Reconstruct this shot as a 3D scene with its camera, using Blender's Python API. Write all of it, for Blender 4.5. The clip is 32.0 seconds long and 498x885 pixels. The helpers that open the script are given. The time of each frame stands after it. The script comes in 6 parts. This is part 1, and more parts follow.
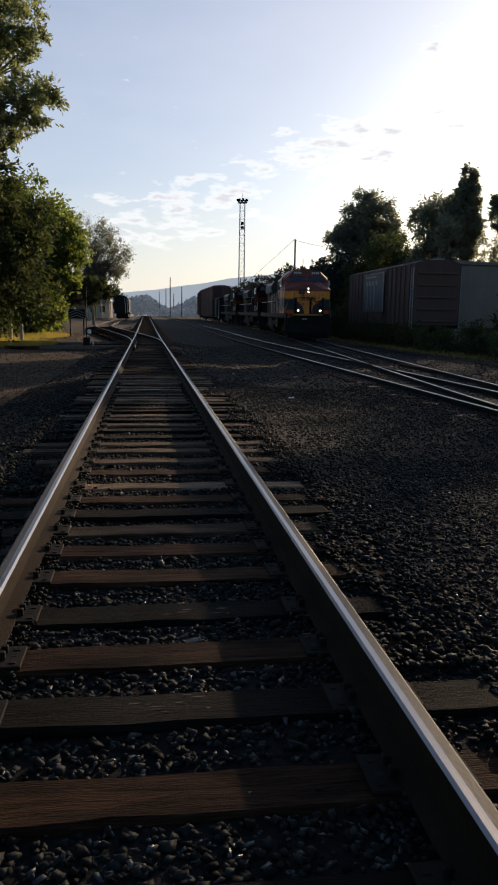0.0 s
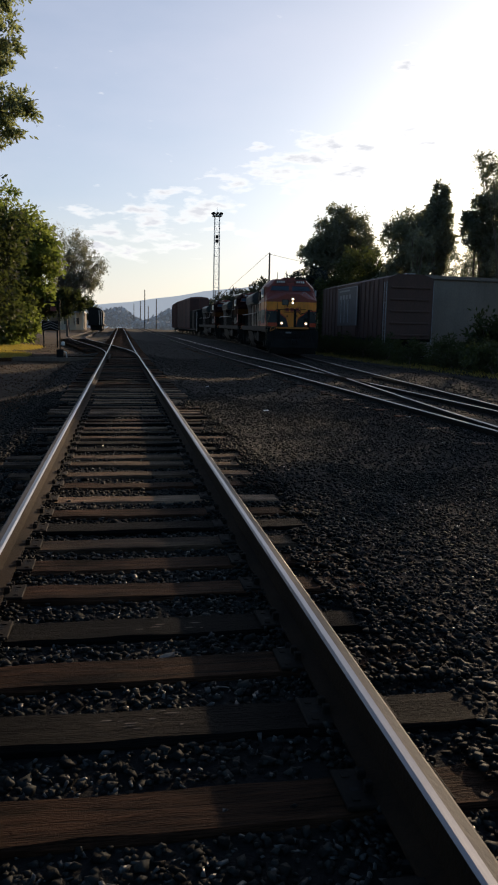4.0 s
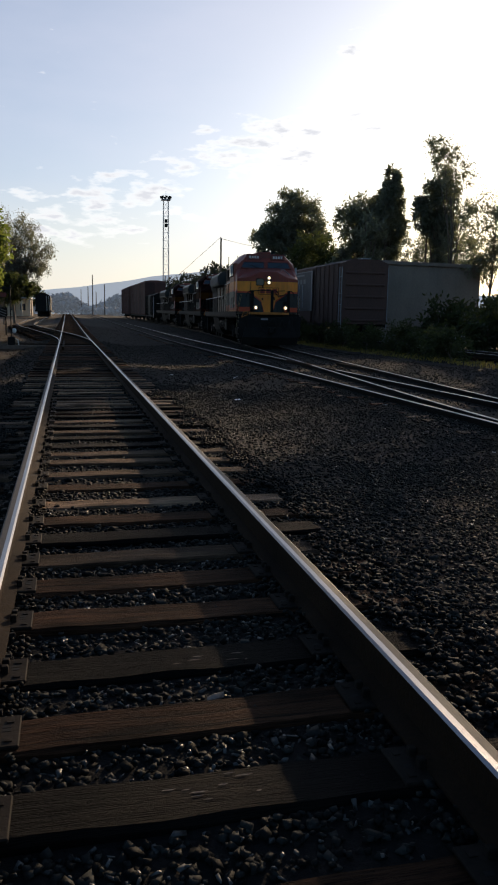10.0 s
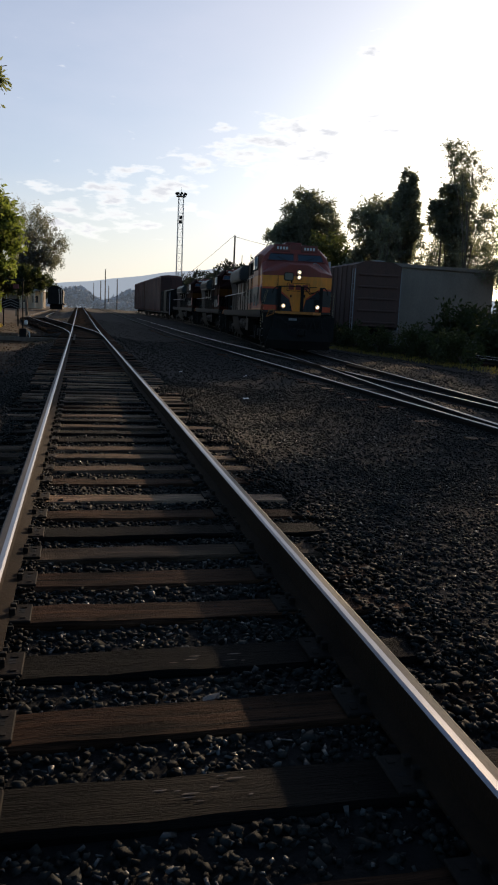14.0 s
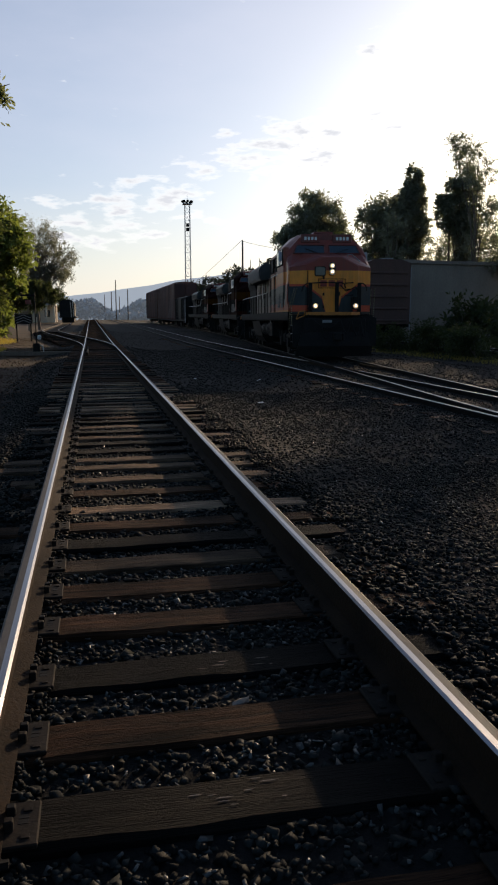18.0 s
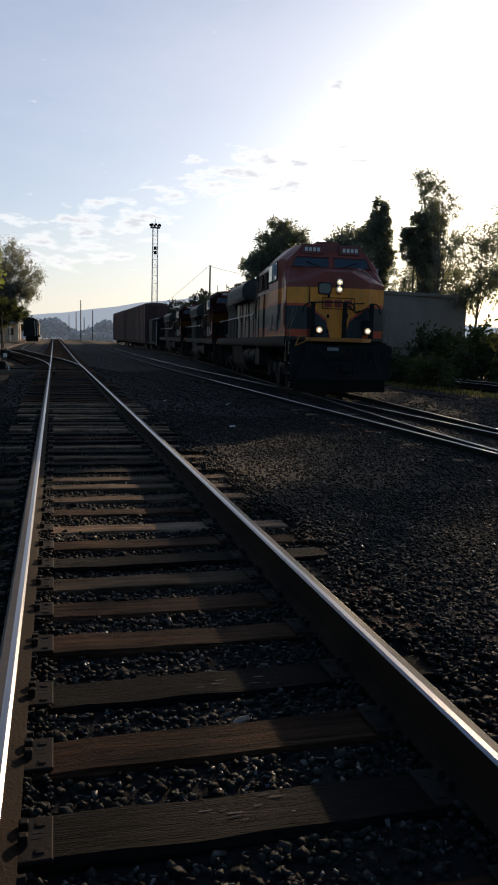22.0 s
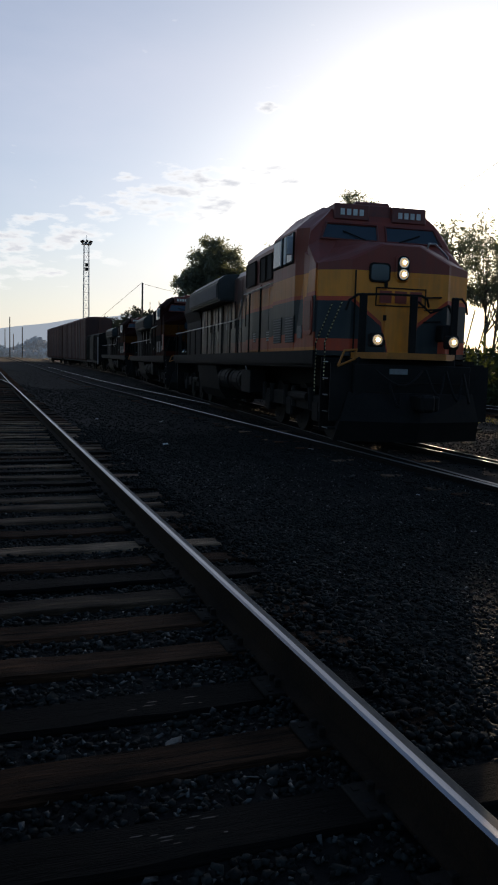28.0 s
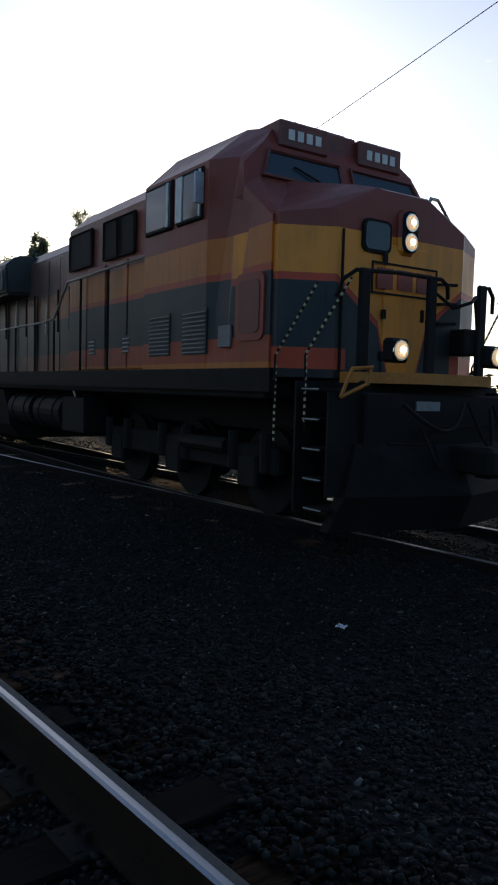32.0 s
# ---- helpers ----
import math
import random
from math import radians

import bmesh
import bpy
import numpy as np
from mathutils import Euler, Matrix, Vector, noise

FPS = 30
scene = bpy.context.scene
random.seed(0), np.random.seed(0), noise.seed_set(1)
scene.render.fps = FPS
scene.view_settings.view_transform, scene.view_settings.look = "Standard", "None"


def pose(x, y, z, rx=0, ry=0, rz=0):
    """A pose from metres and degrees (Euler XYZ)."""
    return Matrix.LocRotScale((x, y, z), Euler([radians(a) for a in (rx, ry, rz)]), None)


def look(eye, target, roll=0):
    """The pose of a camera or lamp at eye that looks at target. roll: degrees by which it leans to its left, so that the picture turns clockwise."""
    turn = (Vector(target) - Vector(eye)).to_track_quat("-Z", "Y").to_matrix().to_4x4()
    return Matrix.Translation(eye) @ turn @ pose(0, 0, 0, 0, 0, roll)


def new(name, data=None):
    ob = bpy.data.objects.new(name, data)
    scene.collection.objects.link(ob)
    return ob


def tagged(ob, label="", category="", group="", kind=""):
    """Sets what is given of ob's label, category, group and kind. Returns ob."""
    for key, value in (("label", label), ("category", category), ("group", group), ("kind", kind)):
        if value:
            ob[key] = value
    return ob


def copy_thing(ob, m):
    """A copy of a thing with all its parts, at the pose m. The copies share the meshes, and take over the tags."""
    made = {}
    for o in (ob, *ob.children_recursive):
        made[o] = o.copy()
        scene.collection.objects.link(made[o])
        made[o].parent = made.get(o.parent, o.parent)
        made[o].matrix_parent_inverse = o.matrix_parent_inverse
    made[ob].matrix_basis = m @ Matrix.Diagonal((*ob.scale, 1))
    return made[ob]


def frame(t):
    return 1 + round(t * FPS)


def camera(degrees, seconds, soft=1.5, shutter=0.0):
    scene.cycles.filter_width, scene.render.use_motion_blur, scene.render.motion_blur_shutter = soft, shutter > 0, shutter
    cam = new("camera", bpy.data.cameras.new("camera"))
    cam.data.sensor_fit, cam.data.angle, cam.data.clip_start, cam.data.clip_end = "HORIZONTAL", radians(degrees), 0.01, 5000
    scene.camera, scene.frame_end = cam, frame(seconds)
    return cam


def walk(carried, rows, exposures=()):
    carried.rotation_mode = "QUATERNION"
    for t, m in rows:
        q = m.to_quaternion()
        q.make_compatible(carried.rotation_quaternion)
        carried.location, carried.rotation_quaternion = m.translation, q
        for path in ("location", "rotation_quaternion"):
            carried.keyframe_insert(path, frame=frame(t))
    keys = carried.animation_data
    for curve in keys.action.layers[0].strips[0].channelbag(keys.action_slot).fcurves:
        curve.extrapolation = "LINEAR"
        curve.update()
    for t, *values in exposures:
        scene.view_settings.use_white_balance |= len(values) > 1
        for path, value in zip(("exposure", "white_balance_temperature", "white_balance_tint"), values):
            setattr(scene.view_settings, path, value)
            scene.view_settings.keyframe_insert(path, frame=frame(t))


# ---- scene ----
cam = camera(36.7, 32.0, soft=2.0)
PATH = [
    (0, (-0.078, -0.328, 1.204), (0.192, 1.626, 0.877), 0.9),
    (0.5, (-0.078, -0.336, 1.203), (0.202, 1.617, 0.876), 0.7),
    (1, (-0.077, -0.334, 1.203), (0.205, 1.619, 0.877), 0.7),
    (1.5, (-0.075, -0.334, 1.201), (0.225, 1.616, 0.877), 0.6),
    (2, (-0.055, -0.335, 1.2), (0.279, 1.61, 0.879), -0.1),
    (2.5, (-0.044, -0.341, 1.202), (0.367, 1.589, 0.875), -0.4),
    (3, (-0.044, -0.356, 1.208), (0.387, 1.571, 0.895), -0.2),
    (3.5, (-0.063, -0.342, 1.209), (0.296, 1.603, 0.914), 0.6),
    (4, (-0.076, -0.325, 1.208), (0.261, 1.624, 0.915), 1.2),
    (4.5, (-0.081, -0.314, 1.207), (0.238, 1.64, 0.918), 0.9),
    (6.5, (-0.09, -0.324, 1.209), (0.214, 1.632, 0.922), 1.0),
    (7, (-0.141, -0.322, 1.21), (0.17, 1.63, 0.905), 1.4),
    (7.5, (-0.217, -0.268, 1.204), (0.069, 1.689, 0.905), -0.5),
    (8, (-0.192, -0.121, 1.189), (0.067, 1.836, 0.867), -3.3),
    (8.5, (-0.185, 0.09, 1.227), (0.041, 2.058, 0.953), -4.4),
    (9, (-0.222, 0.173, 1.204), (0.108, 2.122, 0.895), -2.5),
    (9.5, (-0.338, 0.195, 1.22), (0.105, 2.123, 0.922), -0.1),
    (10, (-0.399, 0.189, 1.221), (0.066, 2.106, 0.893), 1.0),
    (10.5, (-0.393, 0.193, 1.21), (-0.009, 2.127, 0.874), 0.7),
    (11, (-0.404, 0.188, 1.202), (0.015, 2.112, 0.853), 1.6),
    (11.5, (-0.4, 0.184, 1.188), (0.176, 2.058, 0.793), 2.9),
    (12, (-0.395, 0.16, 1.194), (0.293, 1.991, 0.775), 3.6),
    (12.5, (-0.396, 0.175, 1.207), (0.219, 2.047, 0.863), 2.0),
    (13, (-0.395, 0.167, 1.234), (0.187, 2.051, 0.896), 2.2),
    (13.5, (-0.399, 0.19, 1.225), (0.08, 2.099, 0.872), 3.4),
    (14, (-0.381, 0.203, 1.226), (0.064, 2.124, 0.894), 2.7),
    (14.5, (-0.365, 0.215, 1.215), (0.029, 2.146, 0.873), 2.5),
    (16.5, (-0.378, 0.219, 1.228), (0.05, 2.145, 0.898), 2.3),
    (17, (-0.433, 0.211, 1.235), (0.035, 2.129, 0.918), 2.9),
    (17.5, (-0.433, 0.187, 1.239), (0.04, 2.106, 0.929), 1.7),
    (18, (-0.391, 0.177, 1.237), (0.011, 2.11, 0.914), -0.1),
    (18.5, (-0.33, 0.168, 1.225), (0.078, 2.1, 0.909), -1.5),
    (19, (-0.333, 0.186, 1.229), (0.077, 2.117, 0.903), -3.1),
    (19.5, (-0.398, 0.179, 1.237), (0.12, 2.085, 0.922), -2.8),
    (20, (-0.523, 0.183, 1.227), (-0.005, 2.088, 0.913), 0.7),
    (20.5, (-0.575, 0.183, 1.221), (-0.097, 2.095, 0.882), 0.3),
    (21, (-0.583, 0.171, 1.232), (-0.091, 2.086, 0.932), 0.9),
    (21.5, (-0.574, 0.162, 1.227), (-0.067, 2.075, 0.936), 1.4),
    (22, (-0.574, 0.148, 1.234), (-0.072, 2.067, 0.976), 1.6),
    (22.5, (-0.579, 0.142, 1.237), (-0.073, 2.06, 0.981), 1.4),
    (23, (-0.586, 0.141, 1.24), (-0.064, 2.055, 0.992), 1.6),
    (23.5, (-0.579, 0.138, 1.244), (-0.048, 2.051, 1.004), 1.1),
    (24, (-0.578, 0.127, 1.251), (-0.038, 2.039, 1.019), 1.3),
    (24.5, (-0.584, 0.122, 1.256), (-0.014, 2.024, 1.023), 1.4),
    (25, (-0.584, 0.148, 1.24), (-0.008, 2.049, 1.002), 1.7),
    (25.5, (-0.565, 0.14, 1.245), (0.022, 2.037, 1.004), 1.3),
    (27.5, (-0.552, 0.125, 1.244), (0.091, 2.007, 1.038), 1.4),
    (28, (-0.559, 0.134, 1.241), (0.11, 2.007, 1.033), 1.6),
    (28.5, (-0.542, 0.135, 1.243), (0.154, 2.0, 1.051), 1.1),
    (29, (-0.53, 0.119, 1.256), (0.187, 1.978, 1.075), 0.8),
    (29.5, (-0.533, 0.103, 1.265), (0.215, 1.95, 1.088), 0.9),
    (30, (-0.54, 0.089, 1.273), (0.261, 1.914, 1.113), 1.4),
    (30.5, (-0.532, 0.053, 1.293), (0.357, 1.837, 1.136), 1.4),
    (31, (-0.52, 0.015, 1.303), (0.46, 1.751, 1.145), 1.5),
    (31.5, (-0.475, 0.043, 1.304), (0.665, 1.675, 1.116), 1.7),
    (32, (-0.439, 0.066, 1.291), (0.829, 1.607, 1.152), 1.6),
]
walk(cam, [(t, look(eye, target, roll)) for t, eye, target, roll in PATH], [(0, 0.0), (26.5, 0.0), (28.5, -0.15), (30.2, -0.2), (31, -0.1), (32, 0.45)])

# ---- world and light ----
SUN_AZ, SUN_EL = radians(34.5), radians(12.2)
world = bpy.data.worlds.new("sky")
scene.world = world
world.use_nodes = True
wn, wl = world.node_tree.nodes, world.node_tree.links
bg = wn["Background"]
sky = wn.new("ShaderNodeTexSky")
sky.sky_type, sky.sun_disc = "NISHITA", False
sky.sun_elevation, sky.sun_rotation = SUN_EL, SUN_AZ
sky.air_density, sky.dust_density, sky.ozone_density = 1.0, 1.15, 3.2
# a thin high veil, and small broken clouds low in the sky
tc = wn.new("ShaderNodeTexCoord")


def wmath(kind, p, q):
    k = wn.new("ShaderNodeMath")
    k.operation = kind
    for i, v in enumerate((p, q)):
        if isinstance(v, (int, float)):
            k.inputs[i].default_value = v
        else:
            wl.new(v, k.inputs[i])
    return k.outputs[0]


def wnoise(scale, loc, detail, rough):
    mp = wn.new("ShaderNodeMapping")
    mp.inputs["Scale"].default_value, mp.inputs["Location"].default_value = scale, loc
    nz = wn.new("ShaderNodeTexNoise")
    nz.inputs["Scale"].default_value, nz.inputs["Detail"].default_value, nz.inputs["Roughness"].default_value = 1.0, detail, rough
    wl.new(tc.outputs["Generated"], mp.inputs["Vector"])
    wl.new(mp.outputs[0], nz.inputs["Vector"])
    return nz.outputs[0]


def wrange(src, lo, hi, a0=0.0, a1=1.0):
    k = wn.new("ShaderNodeMapRange")
    k.inputs[1].default_value, k.inputs[2].default_value, k.inputs[3].default_value, k.inputs[4].default_value = lo, hi, a0, a1
    wl.new(src, k.inputs[0])
    return k.outputs[0]


def wmix(fac, under, colour):
    k = wn.new("ShaderNodeMix")
    k.data_type = "RGBA"
    k.inputs[7].default_value = (*colour, 1)
    wl.new(fac, k.inputs[0])
    wl.new(under, k.inputs[6])
    return k.outputs[2]


veil = wrange(wnoise((2.0, 2.0, 6.0), (0.3, 0.1, 0.0), 5, 0.55), 0.3, 0.7, 0.22, 0.50)
sepw = wn.new("ShaderNodeSeparateXYZ")
wl.new(tc.outputs["Generated"], sepw.inputs[0])
# the haze glows towards the sun and thins away from it
toward = wn.new("ShaderNodeVectorMath")
toward.operation = "DOT_PRODUCT"
toward.inputs[1].default_value = (math.sin(SUN_AZ), math.cos(SUN_AZ), 0.2)
wl.new(tc.outputs["Generated"], toward.inputs[0])
glow = wrange(toward.outputs["Value"], -0.25, 0.68, 0.0, 1.0)
veil = wmath("MULTIPLY", wmath("MULTIPLY", veil, wrange(sepw.outputs["Z"], 0.34, 0.62, 1.0, 0.0)), glow)
sky_out = wmix(veil, sky.outputs[0], (7.1, 6.95, 7.9))
haze = wmath("MULTIPLY", wrange(sepw.outputs["Z"], 0.0, 0.16, 0.65, 0.0), glow)
sky_out = wmix(haze, sky_out, (7.7, 7.35, 6.8))
banks = None
for az, el, size in ((8.4, 10.9, 0.05), (10.2, 11.1, 0.05), (12.2, 11.6, 0.06), (13.6, 12.3, 0.07), (15.8, 13.0, 0.075), (18.2, 13.5, 0.07), (21.0, 13.6, 0.06), (14.0, 10.8, 0.05), (16.5, 11.7, 0.06), (10.3, 13.0, 0.02), (20.3, 18.2, 0.03),
                     (1.3, 8.4, 0.045), (3.6, 9.3, 0.055), (5.2, 8.5, 0.05), (6.9, 9.0, 0.04), (-0.8, 7.0, 0.05), (2.1, 6.7, 0.05), (8.7, 7.4, 0.035), (0.2, 5.6, 0.05), (-2.0, 6.0, 0.05), (3.9, 6.0, 0.045), (2.9, 8.0, 0.06), (-2.6, 8.2, 0.03), (-24.0, 12.0, 0.10)):
    d = wn.new("ShaderNodeVectorMath")
    d.operation = "DISTANCE"
    e, h = radians(el), radians(az)
    d.inputs[1].default_value = (math.sin(h) * math.cos(e), math.cos(h) * math.cos(e), 3.4 * math.sin(e))
    st = wn.new("ShaderNodeVectorMath")
    st.operation = "MULTIPLY"
    st.inputs[1].default_value = (1, 1, 3.4)
    wl.new(tc.outputs["Generated"], st.inputs[0])
    wl.new(st.outputs[0], d.inputs[0])
    m = wrange(d.outputs["Value"], size * 0.2, size * 1.5, 1.0, 0.0)
    banks = m if banks is None else wmath("MAXIMUM", banks, m)
puffs = wnoise((30.0, 30.0, 95.0), (0.4, 1.3, 0.2), 7, 0.54)
body = wmath("ADD", puffs, wmath("MULTIPLY", banks, 0.34))
sky_out = wmix(wrange(body, 0.70, 0.88, 0.0, 0.72), sky_out, (9.6, 9.4, 9.2))
sky_out = wmix(wrange(body, 0.80, 0.95, 0.0, 0.8), sky_out, (5.5, 5.65, 6.2))
wl.new(sky_out, bg.inputs["Color"])
bg.inputs["Strength"].default_value = 0.125

sun = new("sun", bpy.data.lights.new("sun", "SUN"))
sun.data.energy, sun.data.angle, sun.data.color = 4.8, radians(0.6), (1.0, 0.74, 0.48)
sdir = Vector((math.sin(SUN_AZ) * math.cos(SUN_EL), math.cos(SUN_AZ) * math.cos(SUN_EL), math.sin(SUN_EL)))
sun.matrix_world = look(sdir * 200, (0, 0, 0))


# ---- materials ----
def material(name, base, second=None, rough=0.7, metal=0.0, scale=3.0, fine=40.0, bump=0.2, stretch=(1, 1, 1), island=0.0, obj=0.0, emit=0.0, spec=0.5):
    """A principled material with a coarse and a fine noise between two colours, bump, and variation per object or island."""
    m = bpy.data.materials.new(name)
    m.use_nodes = True
    n, l = m.node_tree.nodes, m.node_tree.links
    b = n["Principled BSDF"]
    second = second or tuple(c * 0.6 for c in base)
    co = n.new("ShaderNodeTexCoord")
    mpn = n.new("ShaderNodeMapping")
    mpn.inputs["Scale"].default_value = stretch
    l.new(co.outputs["Object"], mpn.inputs[0])
    a, c = n.new("ShaderNodeTexNoise"), n.new("ShaderNodeTexNoise")
    for t, s in ((a, scale), (c, fine)):
        t.inputs["Scale"].default_value, t.inputs["Detail"].default_value, t.inputs["Roughness"].default_value = s, 6, 0.6
        l.new(mpn.outputs[0], t.inputs["Vector"])
    mixf = n.new("ShaderNodeMix")
    mixf.inputs[0].default_value = 0.45
    l.new(a.outputs[0], mixf.inputs[2])
    l.new(c.outputs[0], mixf.inputs[3])
    ramp = n.new("ShaderNodeValToRGB")
    ramp.color_ramp.elements[0].position, ramp.color_ramp.elements[1].position = 0.36, 0.64
    ramp.color_ramp.elements[0].color, ramp.color_ramp.elements[1].color = (*base, 1), (*second, 1)
    l.new(mixf.outputs[0], ramp.inputs[0])
    out = ramp.outputs[0]
    if island or obj:
        src = n.new("ShaderNodeNewGeometry").outputs["Random Per Island"] if island else n.new("ShaderNodeObjectInfo").outputs["Random"]
        rng = n.new("ShaderNodeMapRange")
        rng.inputs[3].default_value, rng.inputs[4].default_value = 1 - (island or obj), 1 + (island or obj)
        l.new(src, rng.inputs[0])
        hs = n.new("ShaderNodeHueSaturation")
        l.new(rng.outputs[0], hs.inputs["Value"])
        l.new(out, hs.inputs["Color"])
        out = hs.outputs[0]
    l.new(out, b.inputs["Base Color"])
    rr = n.new("ShaderNodeMapRange")
    rr.inputs[3].default_value, rr.inputs[4].default_value = max(0.02, rough - 0.12), min(1, rough + 0.12)
    l.new(c.outputs[0], rr.inputs[0])
    l.new(rr.outputs[0], b.inputs["Roughness"])
    b.inputs["Metallic"].default_value = metal
    b.inputs["Specular IOR Level"].default_value = spec
    if bump:
        bp = n.new("ShaderNodeBump")
        bp.inputs["Strength"].default_value, bp.inputs["Distance"].default_value = bump, 0.025
        l.new(mixf.outputs[0], bp.inputs["Height"])
        l.new(bp.outputs[0], b.inputs["Normal"])
    if emit:
        b.inputs["Emission Color"].default_value, b.inputs["Emission Strength"].default_value = (*base, 1), emit
    return m


def livery(name, veed, dim=1.0):
    """Weathered paint in bands: yellow sill, red line, near-black, red line, orange-yellow, dark red above; on the nose the bands fall in a V."""
    m = bpy.data.materials.new(name)
    m.use_nodes = True
    n, l = m.node_tree.nodes, m.node_tree.links
    b = n["Principled BSDF"]
    co = n.new("ShaderNodeTexCoord")
    s = n.new("ShaderNodeSeparateXYZ")
    l.new(co.outputs["Object"], s.inputs[0])
    z = s.outputs["Z"]

    def op(kind, p, q):
        k = n.new("ShaderNodeMath")
        k.operation = kind
        for i, v in enumerate((p, q)):
            if isinstance(v, (int, float)):
                k.inputs[i].default_value = v
            else:
                l.new(v, k.inputs[i])
        return k.outputs[0]

    w = z
    if veed:
        ax = op("ABSOLUTE", s.outputs["X"], 0)
        w = op("ADD", z, op("MULTIPLY", op("MAXIMUM", op("SUBTRACT", 0.95, ax), 0.0), 0.75))
        w = op("ADD", w, op("MULTIPLY", op("MAXIMUM", op("SUBTRACT", 0.36, ax), 0.0), 3.0))
    noise1 = n.new("ShaderNodeTexNoise")
    noise1.inputs["Scale"].default_value, noise1.inputs["Detail"].default_value = 2.2, 8
    stm = n.new("ShaderNodeMapping")
    stm.inputs["Scale"].default_value = (6, 6, 0.7)
    l.new(co.outputs["Object"], stm.inputs[0])
    streak = n.new("ShaderNodeTexNoise")
    streak.inputs["Scale"].default_value, streak.inputs["Detail"].default_value = 1.5, 7
    l.new(co.outputs["Object"], noise1.inputs["Vector"])
    l.new(stm.outputs[0], streak.inputs["Vector"])
    low = n.new("ShaderNodeValToRGB")
    low.color_ramp.interpolation = "CONSTANT"
    stops = [(0.0, (0.56, 0.16, 0.02)), (1.78, (0.40, 0.07, 0.03)), (2.06, (0.020, 0.030, 0.034)), (2.73, (0.50, 0.07, 0.024)), (2.81, (0.60, 0.165, 0.018)), (3.22, (0.27, 0.052, 0.034))]
    if veed:
        stops = [(0.0, (0.020, 0.030, 0.034)), (2.62, (0.64, 0.075, 0.028)), (2.71, (0.95, 0.32, 0.035))]
    # dim scales every band's colour at once
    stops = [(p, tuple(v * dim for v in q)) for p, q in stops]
    es = low.color_ramp.elements
    es[0].position, es[0].color = 0, (*stops[0][1], 1)
    es[1].position, es[1].color = stops[1][0] / 5, (*stops[1][1], 1)
    for p, c in stops[2:]:
        es.new(p / 5).color = (*c, 1)
    l.new(op("MULTIPLY", w, 0.2), low.inputs[0])
    colour = low.outputs[0]
    if veed:
        top = n.new("ShaderNodeMix")
        top.data_type = "RGBA"
        top.inputs[7].default_value = (0.27 * dim, 0.052 * dim, 0.034 * dim, 1)
        l.new(op("GREATER_THAN", z, 3.19), top.inputs[0])
        l.new(colour, top.inputs[6])
        colour = top.outputs[2]
        red = n.new("ShaderNodeMix")
        red.data_type = "RGBA"
        red.inputs[7].default_value = (0.60 * dim, 0.075 * dim, 0.024 * dim, 1)
        l.new(op("MULTIPLY", op("LESS_THAN", z, 1.95), op("GREATER_THAN", op("ABSOLUTE", s.outputs["X"], 0), 0.80)), red.inputs[0])
        l.new(colour, red.inputs[6])
        colour = red.outputs[2]
        sill = n.new("ShaderNodeMix")
        sill.data_type = "RGBA"
        sill.inputs[7].default_value = (0.014, 0.014, 0.014, 1)
        l.new(op("MULTIPLY", op("LESS_THAN", z, 1.73), op("GREATER_THAN", op("ABSOLUTE", s.outputs["X"], 0), 0.80)), sill.inputs[0])
        l.new(colour, sill.inputs[6])
        colour = sill.outputs[2]
    grime = n.new("ShaderNodeMix")
    grime.data_type = "RGBA"
    grime.inputs[7].default_value = (0.085 * dim, 0.072 * dim, 0.06 * dim, 1)
    g = n.new("ShaderNodeMapRange")
    g.inputs[1].default_value, g.inputs[2].default_value, g.inputs[3].default_value, g.inputs[4].default_value = 0.42, 0.75, 0.02, 0.42
    l.new(op("MULTIPLY", op("ADD", noise1.outputs[0], streak.outputs[0]), 0.5), g.inputs[0])
    # Soot, oil and painted-in sky sheen get heavier along the engine hood, behind the cab
    soot_sheen = n.new("ShaderNodeMapRange")
    soot_sheen.inputs[1].default_value, soot_sheen.inputs[2].default_value, soot_sheen.inputs[3].default_value, soot_sheen.inputs[4].default_value = 4.2, 12.0, 0.0, 0.85
    l.new(s.outputs["Y"], soot_sheen.inputs[0])
    l.new(op("ADD", g.outputs[0], op("MULTIPLY", soot_sheen.outputs[0], op("ADD", streak.outputs[0], 0.5))), grime.inputs[0])
    l.new(colour, grime.inputs[6])
    l.new(grime.outputs[2], b.inputs["Base Color"])
    rr = n.new("ShaderNodeMapRange")
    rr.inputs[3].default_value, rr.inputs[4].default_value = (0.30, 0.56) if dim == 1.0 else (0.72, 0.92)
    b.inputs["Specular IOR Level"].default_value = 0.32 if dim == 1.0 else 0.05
    l.new(streak.outputs[0], rr.inputs[0])
    l.new(rr.outputs[0], b.inputs["Roughness"])
    bp = n.new("ShaderNodeBump")
    bp.inputs["Strength"].default_value, bp.inputs["Distance"].default_value = 0.08, 0.02
    l.new(noise1.outputs[0], bp.inputs["Height"])
    l.new(bp.outputs[0], b.inputs["Normal"])
    return m


M_SOIL = material("soil", (0.022, 0.013, 0.0075), (0.072, 0.041, 0.021), 0.95, scale=0.25, fine=18, bump=0.6, spec=0.15)
M_BALLAST = material("ballast_bed", (0.008, 0.0075, 0.0072), (0.016, 0.0148, 0.0135), 0.95, scale=1.2, fine=45, bump=1.0, spec=0.1)
M_STONE = material("ballast_stone", (0.0098, 0.0102, 0.0089), (0.0228, 0.0236, 0.0206), 0.72, scale=6, fine=60, bump=0.3, island=0.85, spec=0.11)
